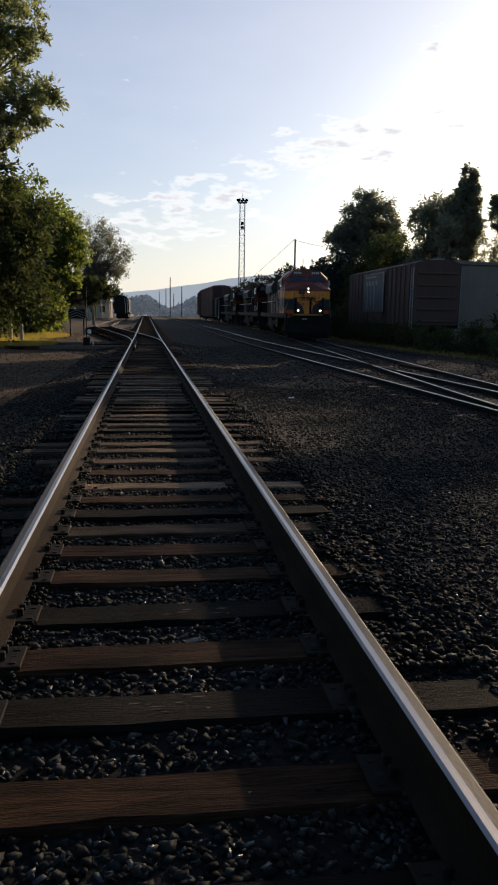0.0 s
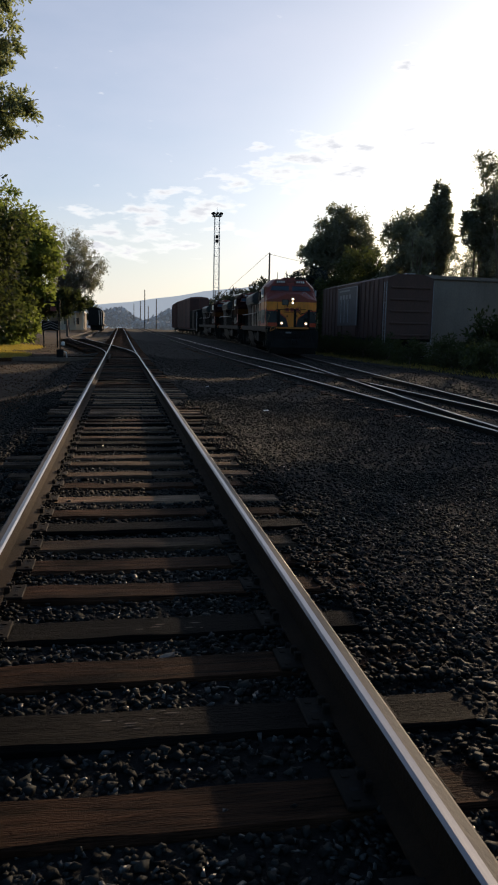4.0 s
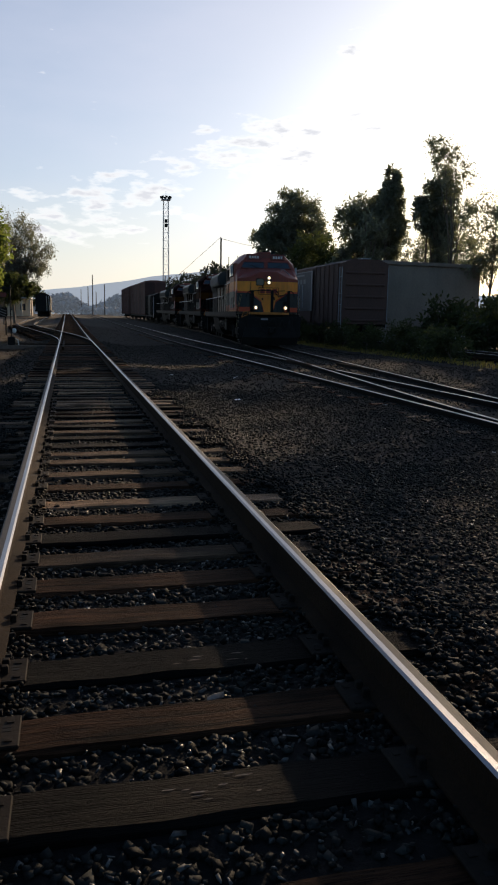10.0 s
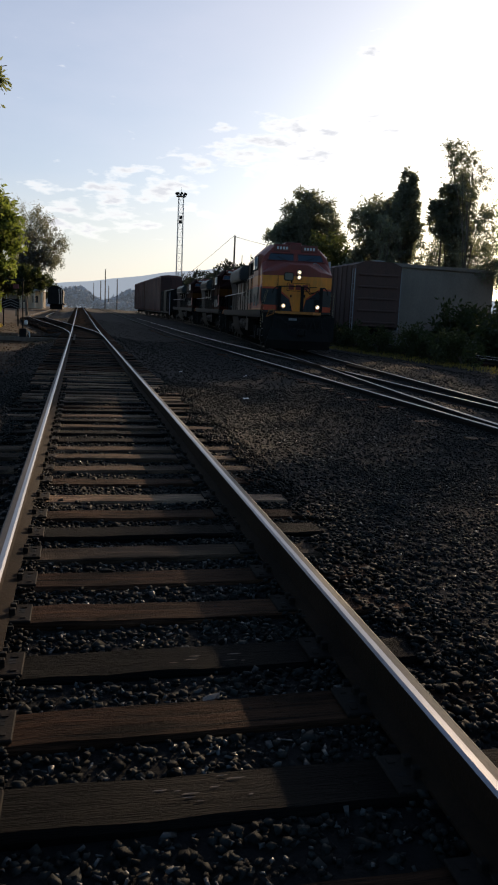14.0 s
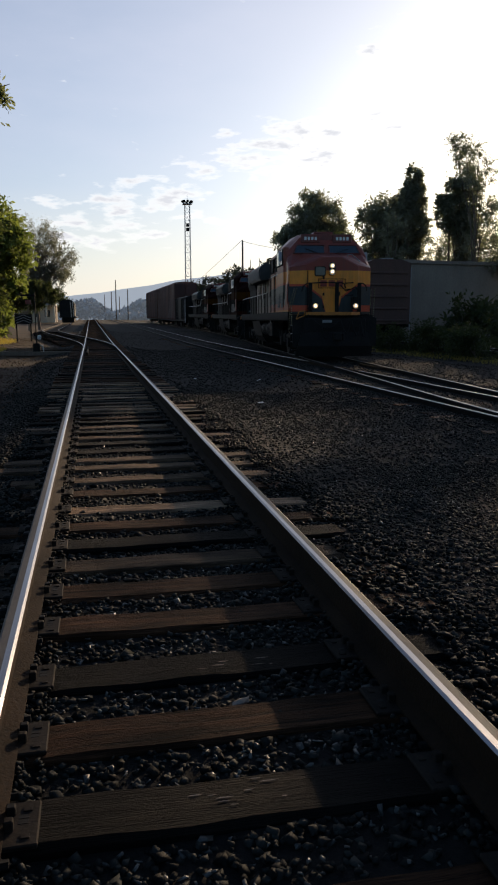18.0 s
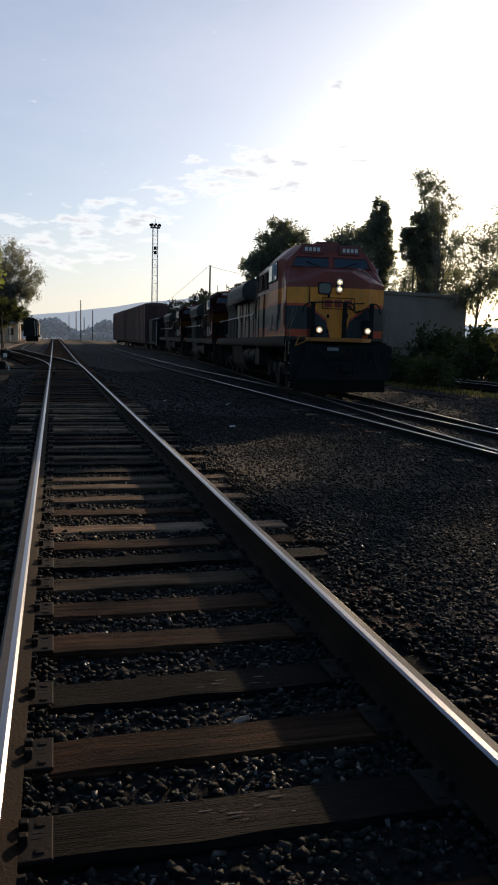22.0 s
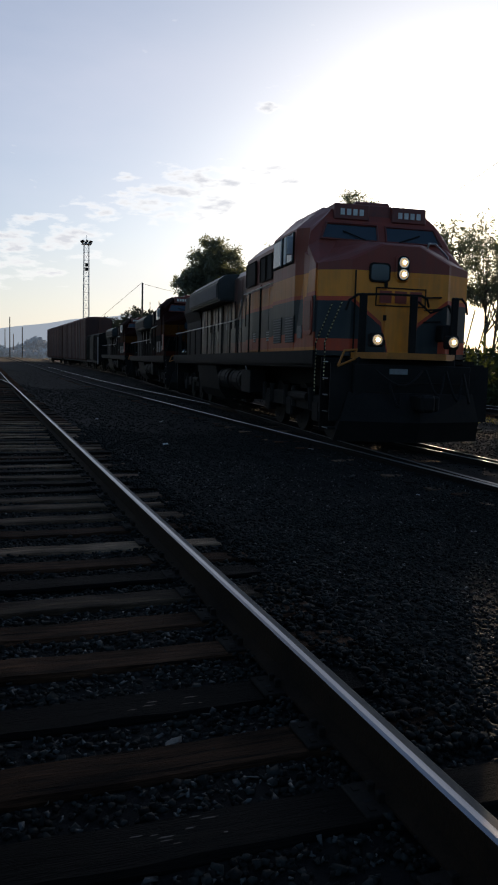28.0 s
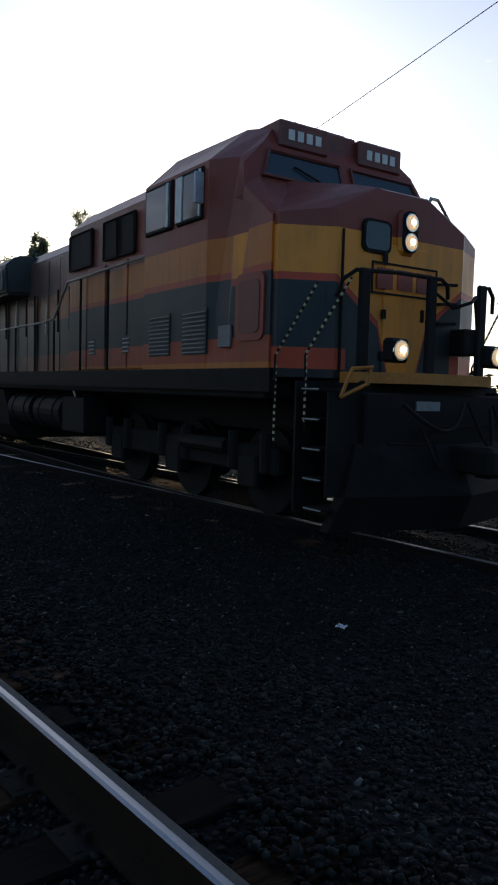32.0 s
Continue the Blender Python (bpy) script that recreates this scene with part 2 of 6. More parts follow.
M_FLAKE = material("pale_ballast_flake", (0.04, 0.039, 0.036), (0.11, 0.105, 0.094), 0.40, scale=8, fine=60, bump=0.25, island=0.6, spec=0.3)
M_PALE = material("pale_dusty_stone", (0.26, 0.21, 0.17), (0.16, 0.13, 0.105), 0.9, scale=9, fine=60, bump=0.4, spec=0.15)
M_EARTHSTONE = material("earthy_stone", (0.038, 0.022, 0.0125), (0.085, 0.051, 0.029), 0.85, scale=6, fine=60, bump=0.3, island=0.5, spec=0.1)
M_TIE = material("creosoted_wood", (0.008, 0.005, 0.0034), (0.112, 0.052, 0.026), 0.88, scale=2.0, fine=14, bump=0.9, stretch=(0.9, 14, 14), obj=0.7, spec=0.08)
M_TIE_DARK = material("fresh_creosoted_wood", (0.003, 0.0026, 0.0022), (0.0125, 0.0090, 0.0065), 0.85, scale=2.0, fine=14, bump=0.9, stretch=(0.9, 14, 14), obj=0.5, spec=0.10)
# Wood of a few pale ties; also holds the painted sunlight of further rows.
M_TIE_PALE = material("pale_and_sunlit_tie_wood", (0.045, 0.030, 0.020), (0.36, 0.225, 0.135), 0.86, scale=2.0, fine=14, bump=0.9, stretch=(0.9, 14, 14), obj=0.6, spec=0.10)


def weather_ties(m):
    """Long drying cracks and dark oil stains over the wood grain."""
    n, l = m.node_tree.nodes, m.node_tree.links
    b = n["Principled BSDF"]
    under = b.inputs["Base Color"].links[0].from_socket
    co = n.new("ShaderNodeTexCoord")
    for stretch, scale, lo, hi, deep in (((0.45, 22, 3), 1.6, 0.60, 0.66, 0.12), ((1.4, 3, 3), 1.5, 0.42, 0.66, 0.35)):
        mp, nz, rg, mx = n.new("ShaderNodeMapping"), n.new("ShaderNodeTexNoise"), n.new("ShaderNodeMapRange"), n.new("ShaderNodeMix")
        mp.inputs["Scale"].default_value = stretch
        nz.inputs["Scale"].default_value, nz.inputs["Detail"].default_value = scale, 5
        rg.inputs[1].default_value, rg.inputs[2].default_value, rg.inputs[3].default_value, rg.inputs[4].default_value = lo, hi, 1.0, deep
        mx.data_type, mx.blend_type = "RGBA", "MULTIPLY"
        mx.inputs[0].default_value = 1.0
        info = n.new("ShaderNodeObjectInfo")
        shift = n.new("ShaderNodeVectorMath")
        shift.operation = "ADD"
        many = n.new("ShaderNodeMath")
        many.operation = "MULTIPLY"
        many.inputs[1].default_value = 37.0
        l.new(info.outputs["Random"], many.inputs[0])
        l.new(co.outputs["Object"], shift.inputs[0])
        l.new(many.outputs[0], shift.inputs[1])
        l.new(shift.outputs[0], mp.inputs[0])
        l.new(mp.outputs[0], nz.inputs["Vector"])
        l.new(nz.outputs[0], rg.inputs[0])
        l.new(under, mx.inputs[6])
        l.new(rg.outputs[0], mx.inputs[7])
        under = mx.outputs[2]
    l.new(under, b.inputs["Base Color"])


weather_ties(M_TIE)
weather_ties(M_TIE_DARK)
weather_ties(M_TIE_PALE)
M_HEAD = material("polished_rail_steel", (0.36, 0.36, 0.385), (0.20, 0.198, 0.205), 0.34, 1.0, scale=1.5, fine=120, bump=0.04, stretch=(30, 0.4, 1))
M_HEAD_DULL = material("dusty_rail_steel", (0.34, 0.33, 0.32), (0.20, 0.19, 0.18), 0.36, 0.9, scale=1.5, fine=80, bump=0.05, stretch=(30, 0.4, 1))
M_WORN = material("dull_rail_steel", (0.040, 0.033, 0.027), (0.105, 0.088, 0.074), 0.7, 0.1, scale=4, fine=70, bump=0.15, stretch=(1, 0.3, 1))
M_RUST = material("rusty_rail_steel", (0.013, 0.008, 0.005), (0.036, 0.020, 0.0105), 0.85, 0.0, scale=3, fine=60, bump=0.4, spec=0.12)
M_RUST_DARK = material("grimy_rail_steel", (0.008, 0.006, 0.005), (0.018, 0.013, 0.010), 0.9, 0.0, scale=3, fine=60, bump=0.3, spec=0.2)
M_PLATE = material("rusty_plate_steel", (0.011, 0.0085, 0.0068), (0.031, 0.023, 0.017), 0.8, 0.0, scale=8, fine=60, bump=0.25, obj=0.25, spec=0.12)
M_DARK = material("black_grimy_steel", (0.006, 0.006, 0.006), (0.018, 0.0155, 0.0135), 0.7, 0.1, scale=2.5, fine=35, bump=0.2, spec=0.2)
M_FLEET = livery("banded_locomotive_paint", False)
M_NOSE = livery("veed_nose_paint", True)
# The lead's banded paint again, all colours cut to 7 percent.
M_FLEET_DARK = livery("darkened_banded_locomotive_paint", False, 0.07)
M_NOSE_DARK = livery("darkened_nose_paint", True, 0.07)
M_RED = material("weathered_dark_red_paint", (0.22, 0.036, 0.022), (0.12, 0.03, 0.025), 0.45, scale=2, fine=25, bump=0.08)
M_EMBLEM = material("faded_red_emblem_paint", (0.34, 0.045, 0.022), (0.24, 0.045, 0.028), 0.45, scale=5, fine=40, bump=0.05)
M_YELLOW = material("worn_yellow_paint", (0.56, 0.19, 0.018), (0.34, 0.12, 0.018), 0.5, scale=3, fine=30, bump=0.1)
M_GREEN = material("weathered_dark_green_paint", (0.016, 0.021, 0.019), (0.036, 0.037, 0.033), 0.5, scale=2, fine=25, bump=0.1)
M_WHITE = material("white_enamel", (0.75, 0.74, 0.70), (0.6, 0.59, 0.55), 0.5, scale=5, fine=40, bump=0.05)
M_STRIPE = material("pale_yellow_rail_paint", (0.72, 0.58, 0.30), (0.5, 0.4, 0.2), 0.5, scale=8, fine=60, bump=0.05)
M_STEEL = material("bright_worn_steel", (0.55, 0.54, 0.52), (0.35, 0.34, 0.33), 0.35, 0.9, scale=6, fine=50, bump=0.08)
M_GALV = material("galvanised_steel", (0.42, 0.43, 0.45), (0.30, 0.31, 0.33), 0.5, 0.6, scale=2, fine=30, bump=0.05)
M_LAMP = material("lit_lamp_lens", (1.0, 0.66, 0.36), (1.0, 0.72, 0.42), 0.2, scale=3, fine=8, bump=0, emit=0.35)
M_BULB = material("glowing_filament", (1.0, 0.86, 0.62), (1.0, 0.88, 0.66), 0.3, scale=3, fine=8, bump=0, emit=14.0)
M_CHROME = material("lamp_reflector", (0.8, 0.78, 0.72), (0.7, 0.68, 0.62), 0.2, 1.0, scale=3, fine=30, bump=0)
M_BOX = material("faded_boxcar_oxide", (0.12, 0.058, 0.042), (0.075, 0.042, 0.032), 0.8, scale=1.0, fine=18, bump=0.15, stretch=(1, 1, 0.35))
M_RACK = material("rusty_red_rack_panel", (0.15, 0.055, 0.04), (0.075, 0.045, 0.038), 0.7, 0.2, scale=1.0, fine=22, bump=0.2, stretch=(1, 1, 0.3), obj=0.4)
M_PLASTER = material("cream_plaster", (0.62, 0.55, 0.42), (0.45, 0.40, 0.32), 0.9, scale=1, fine=15, bump=0.15)
M_PANEL = material("dull_grey_panel_paint", (0.115, 0.11, 0.108), (0.075, 0.07, 0.068), 0.7, scale=1.0, fine=18, bump=0.1)
M_STUCCO = material("stained_grey_brown_stucco", (0.30, 0.25, 0.205), (0.20, 0.165, 0.14), 0.92, scale=0.7, fine=14, bump=0.25, stretch=(1, 1, 0.45), spec=0.15)
M_ROOF = material("corrugated_grey_roof", (0.28, 0.28, 0.28), (0.18, 0.17, 0.16), 0.6, 0.3, scale=1, fine=20, bump=0.1)
M_POLE = material("weathered_pole_wood", (0.10, 0.075, 0.055), (0.17, 0.13, 0.10), 0.85, scale=2, fine=20, bump=0.4, stretch=(8, 8, 0.6))
M_BARK = material("bark", (0.11, 0.085, 0.065), (0.20, 0.16, 0.125), 0.9, scale=3, fine=20, bump=0.6, stretch=(3, 3, 0.6))
M_PAPER = material("crumpled_paper", (0.7, 0.69, 0.66), (0.55, 0.54, 0.52), 0.85, scale=8, fine=40, bump=0.3)
# Distance haze is put into the hills' pale blue colour and a faint glow.
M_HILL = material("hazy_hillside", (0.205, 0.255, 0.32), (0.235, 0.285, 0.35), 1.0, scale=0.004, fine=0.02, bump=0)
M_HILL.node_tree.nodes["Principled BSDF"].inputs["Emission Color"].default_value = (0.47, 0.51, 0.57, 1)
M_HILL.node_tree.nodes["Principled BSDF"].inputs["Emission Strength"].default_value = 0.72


def leaf_material(name, base, second, through_=2.3):
    m = material(name, base, second, 0.6, scale=0.6, fine=6, bump=0, island=0.45)
    n, l = m.node_tree.nodes, m.node_tree.links
    b = n["Principled BSDF"]
    tr = n.new("ShaderNodeBsdfTranslucent")
    tr.inputs["Color"].default_value = (base[0] * through_, base[1] * through_, base[2] * through_ * 0.65, 1)
    mx = n.new("ShaderNodeMixShader")
    mx.inputs[0].default_value = 0.6
    l.new(b.outputs[0], mx.inputs[1])
    l.new(tr.outputs[0], mx.inputs[2])
    l.new(mx.outputs[0], n["Material Output"].inputs[0])
    return m


M_GRASS = leaf_material("dry_grass", (0.24, 0.19, 0.05), (0.15, 0.14, 0.04), 1.9)
M_LEAF = leaf_material("green_leaves", (0.10, 0.125, 0.036), (0.165, 0.178, 0.058))
M_LEAF_PALE = leaf_material("pale_narrow_leaves", (0.155, 0.175, 0.105), (0.22, 0.235, 0.15), 1.8)
M_LEAF_DARK = leaf_material("dark_leaves", (0.042, 0.053, 0.020), (0.072, 0.078, 0.032), 1.5)
# The row's shade is put into a darker, barely translucent leaf colour.
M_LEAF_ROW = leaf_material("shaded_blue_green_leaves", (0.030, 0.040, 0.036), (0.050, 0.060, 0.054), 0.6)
M_LEAF_GREY = leaf_material("grey_green_leaves", (0.15, 0.155, 0.145), (0.21, 0.21, 0.195), 1.5)
# Far leaves carry the haze: blue-grey colour with a weak glow of their own.
M_LEAF_FAR = material("haze_tinted_far_leaves", (0.25, 0.275, 0.31), (0.34, 0.36, 0.39), 0.9, scale=0.3, fine=4, bump=0, island=0.35, spec=0.05, emit=0.22)
M_LEAF_EUC = leaf_material("eucalyptus_leaves", (0.125, 0.132, 0.112), (0.19, 0.195, 0.17), 2.2)

M_GLASS = bpy.data.materials.new("cab_glass")
M_GLASS.use_nodes = True
gb = M_GLASS.node_tree.nodes["Principled BSDF"]
# the bluish base paints in the sky that the panes reflect
gb.inputs["Base Color"].default_value, gb.inputs["Roughness"].default_value = (0.035, 0.05, 0.065, 1), 0.08
gb.inputs["Metallic"].default_value = 0.0


# ---- mesh helpers ----
def box(bm, x0, x1, y0, y1, z0, z1, bevel=0.0):
    vs = [bm.verts.new((x, y, z)) for z in (z0, z1) for y in (y0, y1) for x in (x0, x1)]
    fs = [bm.faces.new([vs[i] for i in q]) for q in ((0, 2, 3, 1), (4, 5, 7, 6), (0, 1, 5, 4), (2, 6, 7, 3), (0, 4, 6, 2), (1, 3, 7, 5))]
    if bevel:
        bmesh.ops.bevel(bm, geom=list({e for f in fs for e in f.edges}), offset=bevel, segments=1, affect="EDGES")
    return bm


def loft(bm, rings, close=True, caps=True):
    """Joins rings of points, all of one length, into a skin."""
    rows = [[bm.verts.new(p) for p in r] for r in rings]
    k = len(rows[0])
    for a, b in zip(rows, rows[1:]):
        for i in range(k if close else k - 1):
            j = (i + 1) % k
            bm.faces.new((a[i], a[j], b[j], b[i]))
    if caps:
        bm.faces.new(rows[0][::-1])
        bm.faces.new(rows[-1])
    return bm


def tube(bm, p, q, r0, r1=None, n=8, caps=True):
    p, q = Vector(p), Vector(q)
    r1 = r0 if r1 is None else r1
    w = (q - p).normalized()
    u = w.orthogonal().normalized()
    v = w.cross(u)
    ring = lambda c, r: [c + (u * math.cos(2 * math.pi * i / n) + v * math.sin(2 * math.pi * i / n)) * r for i in range(n)]
    return loft(bm, [ring(p, r0), ring(q, r1)], caps=caps)


def rounded(bm, centre, half, depth, r, axis="y", n=4):
    """A plate with rounded corners; half: half width and half height; it faces along y or x."""
    ring = []
    for cx_, cz_, a0 in ((1, 1, 0), (-1, 1, 90), (-1, -1, 180), (1, -1, 270)):
        for k in range(n + 1):
            a = radians(a0 + 90 * k / n)
            ring.append((cx_ * (half[0] - r) + r * math.cos(a), cz_ * (half[1] - r) + r * math.sin(a)))
    x, y, z = centre
    if axis == "y":
        return loft(bm, [[(x + u, y + d, z + v) for u, v in ring] for d in (-depth, depth)])
    return loft(bm, [[(x + d, y + u, z + v) for u, v in ring] for d in (-depth, depth)])


def pipe(bm, pts, r, n=6):
    """One bent tube through the points."""
    pts = [Vector(p) for p in pts]
    loop = len(pts) > 3 and (pts[0] - pts[-1]).length < 1e-6
    w = (pts[1] - pts[0]).normalized()
    u = w.orthogonal().normalized()
    rings = []
    for i, p in enumerate(pts):
        a = (p - pts[i - 1]).normalized() if i else w
        b = (pts[i + 1] - p).normalized() if i + 1 < len(pts) else a
        t = (a + b).normalized() if (a + b).length > 1e-3 else b
        u = (u - t * u.dot(t)).normalized()
        v = t.cross(u)
        k = 1 / max(0.5, t.dot(b))
        rings.append([p + (u * math.cos(2 * math.pi * j / n) + v * math.sin(2 * math.pi * j / n)) * r * (k if i and i + 1 < len(pts) else 1) for j in range(n)])
    return loft(bm, rings)


def part(name, bm, material_, parent=None, label="", smooth=False):
    me = bpy.data.meshes.new(name)
    bmesh.ops.recalc_face_normals(bm, faces=bm.faces)
    bm.to_mesh(me)
    bm.free()
    for m in material_ if isinstance(material_, (list, tuple)) else (material_,):
        me.materials.append(m)
    if smooth:
        me.shade_smooth()
    ob = new(name, me)
    ob.parent = parent
    if label:
        tagged(ob, label)
    return ob


def shared(name, me, parent, m):
    ob = new(name, me)
    ob.parent = parent
    ob.matrix_basis = m
    return ob


def arrays(name, verts, faces, material_, sides=3):
    me = bpy.data.meshes.new(name)
    verts, faces = np.asarray(verts, dtype=np.float32), np.asarray(faces, dtype=np.int32)
    me.vertices.add(len(verts))
    me.vertices.foreach_set("co", verts.ravel())
    me.loops.add(faces.size)
    me.loops.foreach_set("vertex_index", faces.ravel())
    me.polygons.add(len(faces))
    me.polygons.foreach_set("loop_start", np.arange(0, faces.size, sides, dtype=np.int32))
    me.update(calc_edges=True)
    me.validate()
    me.materials.append(material_)
    return me


B = bmesh.new
rng = np.random.default_rng(4)


# ---- plan ----
LOW = -0.20          # top of rail of the two tracks beside the main one
T1 = 6.3             # centre of the straight track beside the main one


def turn(y):
    """The slope of the diverging track, that the train comes in on."""
    return float(np.interp(y, [3, 14, 42, 95, 150, 190], [0, 0.105, 0.105, 0, 0, 0.09]))


STEP = 0.1
T2_X = [T1]
for k in range(3600):
    T2_X.append(T2_X[-1] + turn(-30 + k * STEP) * STEP)


def t2(y):
    f = (y + 30) / STEP
    i = max(0, min(len(T2_X) - 2, int(math.floor(f))))
    return T2_X[i] + (T2_X[i + 1] - T2_X[i]) * (f - i)


def rise(y):
    """The yard climbs gently from the turnout to a crest far off."""
    v = np.asarray(y, dtype=float)
    return 0.0002 * np.clip(v - 36, 0, 20) ** 2 + 0.008 * np.clip(v - 56, 0, 184)


def ground_z(x, y):
    """Height of the ground: a raised bed under the main track, a lower one under the others."""
    xs = np.asarray(x, dtype=float)
    return rise(y) + np.interp(xs, [-400, -30, -9, -2.7, -1.55, -1.25, 1.25, 1.55, 2.9, 4.3, 4.9, 5.3, 11, 14, 40, 400], [0.1, -0.1, -0.38, -0.42, -0.235, -0.225, -0.225, -0.235, -0.40, -0.43, -0.34, -0.302, -0.302, -0.5, -0.5, -0.2])


# ---- ground ----
gx = np.unique(np.concatenate([np.linspace(-4, 12, 90), np.linspace(-30, -4, 30), np.linspace(12, 60, 40), [-4500, -2500, -1200, -600, -300, -150, -70, 100, 200, 400, 800, 1500, 3000, 4500]]))
gy = np.unique(np.concatenate([np.linspace(-3, 40, 150), np.linspace(40, 150, 60), [-4500, -1500, -400, -120, -40, -15, 165, 180, 195, 210, 225, 240, 260, 400, 700, 1200, 2200, 4500]]))
X, Y = np.meshgrid(gx, gy)
def uneven(x, y):
    return 0.012 * np.sin(x * 3.1 + y * 1.7) * np.sin(y * 2.3 - x * 1.1) * (np.abs(x) < 40)


Z = ground_z(X, Y) + uneven(X, Y)
gv = np.stack([X, Y, Z], -1).reshape(-1, 3)
nxg = len(gx)
i0 = (np.arange(len(gy) - 1)[:, None] * nxg + np.arange(nxg - 1)[None, :]).ravel()
gf = np.stack([i0, i0 + 1, i0 + nxg + 1, i0 + nxg], -1)
gme = arrays("ground", gv, gf, M_SOIL, 4)
gme.materials.append(M_BALLAST)
cx = gv[gf].mean(1)
wob = 0.5 * np.sin(cx[:, 1] * 0.7) + 0.3 * np.sin(cx[:, 1] * 1.9)
# Past about x 13 the dark ballast colour stands in for shade.
gme.polygons.foreach_set("material_index", ((cx[:, 0] > -2.2 + 0.4 * wob) & (cx[:, 0] < 17.4 + wob)).astype(np.int32))
tagged(new("ground", gme), "dark ballast and bare brown earth of a railway yard", "ground", kind="structure")

# ---- tracks ----
RAIL = [(-0.076, -0.186), (0.076, -0.186), (0.076, -0.174), (0.012, -0.155), (0.009, -0.05), (0.036, -0.036), (0.037, -0.008), (0.026, 0.0), (-0.004, 0.001), (-0.026, 0.0), (-0.037, -0.008), (-0.036, -0.036), (-0.009, -0.05), (-0.012, -0.155), (-0.076, -0.174)]
GAUGE = 0.7535


def rail(parent, path, z, name="rail", side=1, web=None, dull_from=9999):
    """A flat-bottomed rail along a list of (x, y); its head is dull beyond a given y."""
    bm = B()
    rings = []
    for i, (x, y) in enumerate(path):
        a, b = path[max(0, i - 1)], path[min(len(path) - 1, i + 1)]
        d = Vector((b[0] - a[0], b[1] - a[1])).normalized()
        up = z + float(rise(y))
        rings.append([(x + d.y * u * side, y - d.x * u * side, up + v) for u, v in RAIL])
    loft(bm, rings)
    bm.faces.ensure_lookup_table()
    k = len(RAIL)
    for i, f in enumerate(bm.faces):
        if i < k * (len(path) - 1) and i % k in (6, 7, 8, 9):
            f.material_index = 1 if i % k > 7 and path[i // k][1] < dull_from else 2
    return part(name, bm, (web or M_RUST, M_HEAD_DULL if web else M_HEAD, M_WORN), parent)


def tie_mesh(seed, wood, length=2.6):
    r = random.Random(seed)
    bm = B()
    rings = []
    for k in range(13):
        x = -length / 2 + length * k / 12
        w0, w1, top = 0.115 + r.uniform(-0.009, 0.006), 0.115 + r.uniform(-0.009, 0.006), r.uniform(-0.007, 0.001)
        c0, c1 = r.uniform(0.006, 0.022), r.uniform(0.006, 0.022)
        end = r.uniform(-0.03, 0.03) if k in (0, 12) else 0
        rings.append([(x + end, -w0, -0.18), (x + end, w1, -0.18), (x, w1, top - c1), (x + end * r.random(), w1 - c1, top), (x + end, r.uniform(-0.03, 0.03), top + r.uniform(-0.004, 0.003)), (x + end * r.random(), -w0 + c0, top), (x, -w0, top - c0)])
    loft(bm, rings)
    bmesh.ops.recalc_face_normals(bm, faces=bm.faces)
    me = bpy.data.meshes.new("tie")
    bm.to_mesh(me)
    bm.free()
    me.materials.append(wood)
    return me


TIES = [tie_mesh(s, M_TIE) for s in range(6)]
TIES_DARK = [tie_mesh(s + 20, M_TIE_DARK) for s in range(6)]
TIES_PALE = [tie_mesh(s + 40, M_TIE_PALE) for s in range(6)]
PALE_ROWS = (4.56, 5.92)
DARK_ROWS = (1.24, 2.21, 3.13, 4.97)
bm = box(B(), -0.17, 0.17, -0.10, 0.10, 0.0, 0.016, 0.004)
for sx in (-1, 1):
    for sy in (-1, 1):
        box(bm, sx * 0.135 - 0.012, sx * 0.135 + 0.012, sy * 0.06 - 0.012, sy * 0.06 + 0.012, 0.014, 0.020)
    box(bm, sx * 0.087 - 0.014, sx * 0.087 + 0.014, -0.04, -0.012, 0.014, 0.05, 0.004)
    box(bm, sx * 0.087 - 0.014, sx * 0.087 + 0.014, 0.03, 0.058, 0.014, 0.045, 0.004)
solid = len(bm.faces)
for sx in (-1, 1):
    for sy in (-1, 1):
        box(bm, sx * 0.125 - 0.014, sx * 0.125 + 0.014, sy * 0.012 - 0.014 + 0.02 * sx, sy * 0.012 + 0.004 + 0.02 * sx, 0.0155, 0.0168)
bm.faces.ensure_lookup_table()
for f in bm.faces[solid:]:
    f.material_index = 1
PLATE = bpy.data.meshes.new("tie_plate")
bm.to_mesh(PLATE)
bm.free()
PLATE.materials.append(M_PLATE)
PLATE.materials.append(M_DARK)
bm = B()
pipe(bm, [(-0.10, 0, -0.01), (-0.09, 0, 0.035), (-0.055, 0, 0.05), (0.05, 0, -0.015), (0.10, 0, -0.012)], 0.014, 5)
box(bm, -0.115, -0.075, -0.03, 0.03, 0.0, 0.05, 0.008)
CLIP = bpy.data.meshes.new("rail_anchor")
bm.to_mesh(CLIP)
bm.free()
CLIP.materials.append(M_DARK)


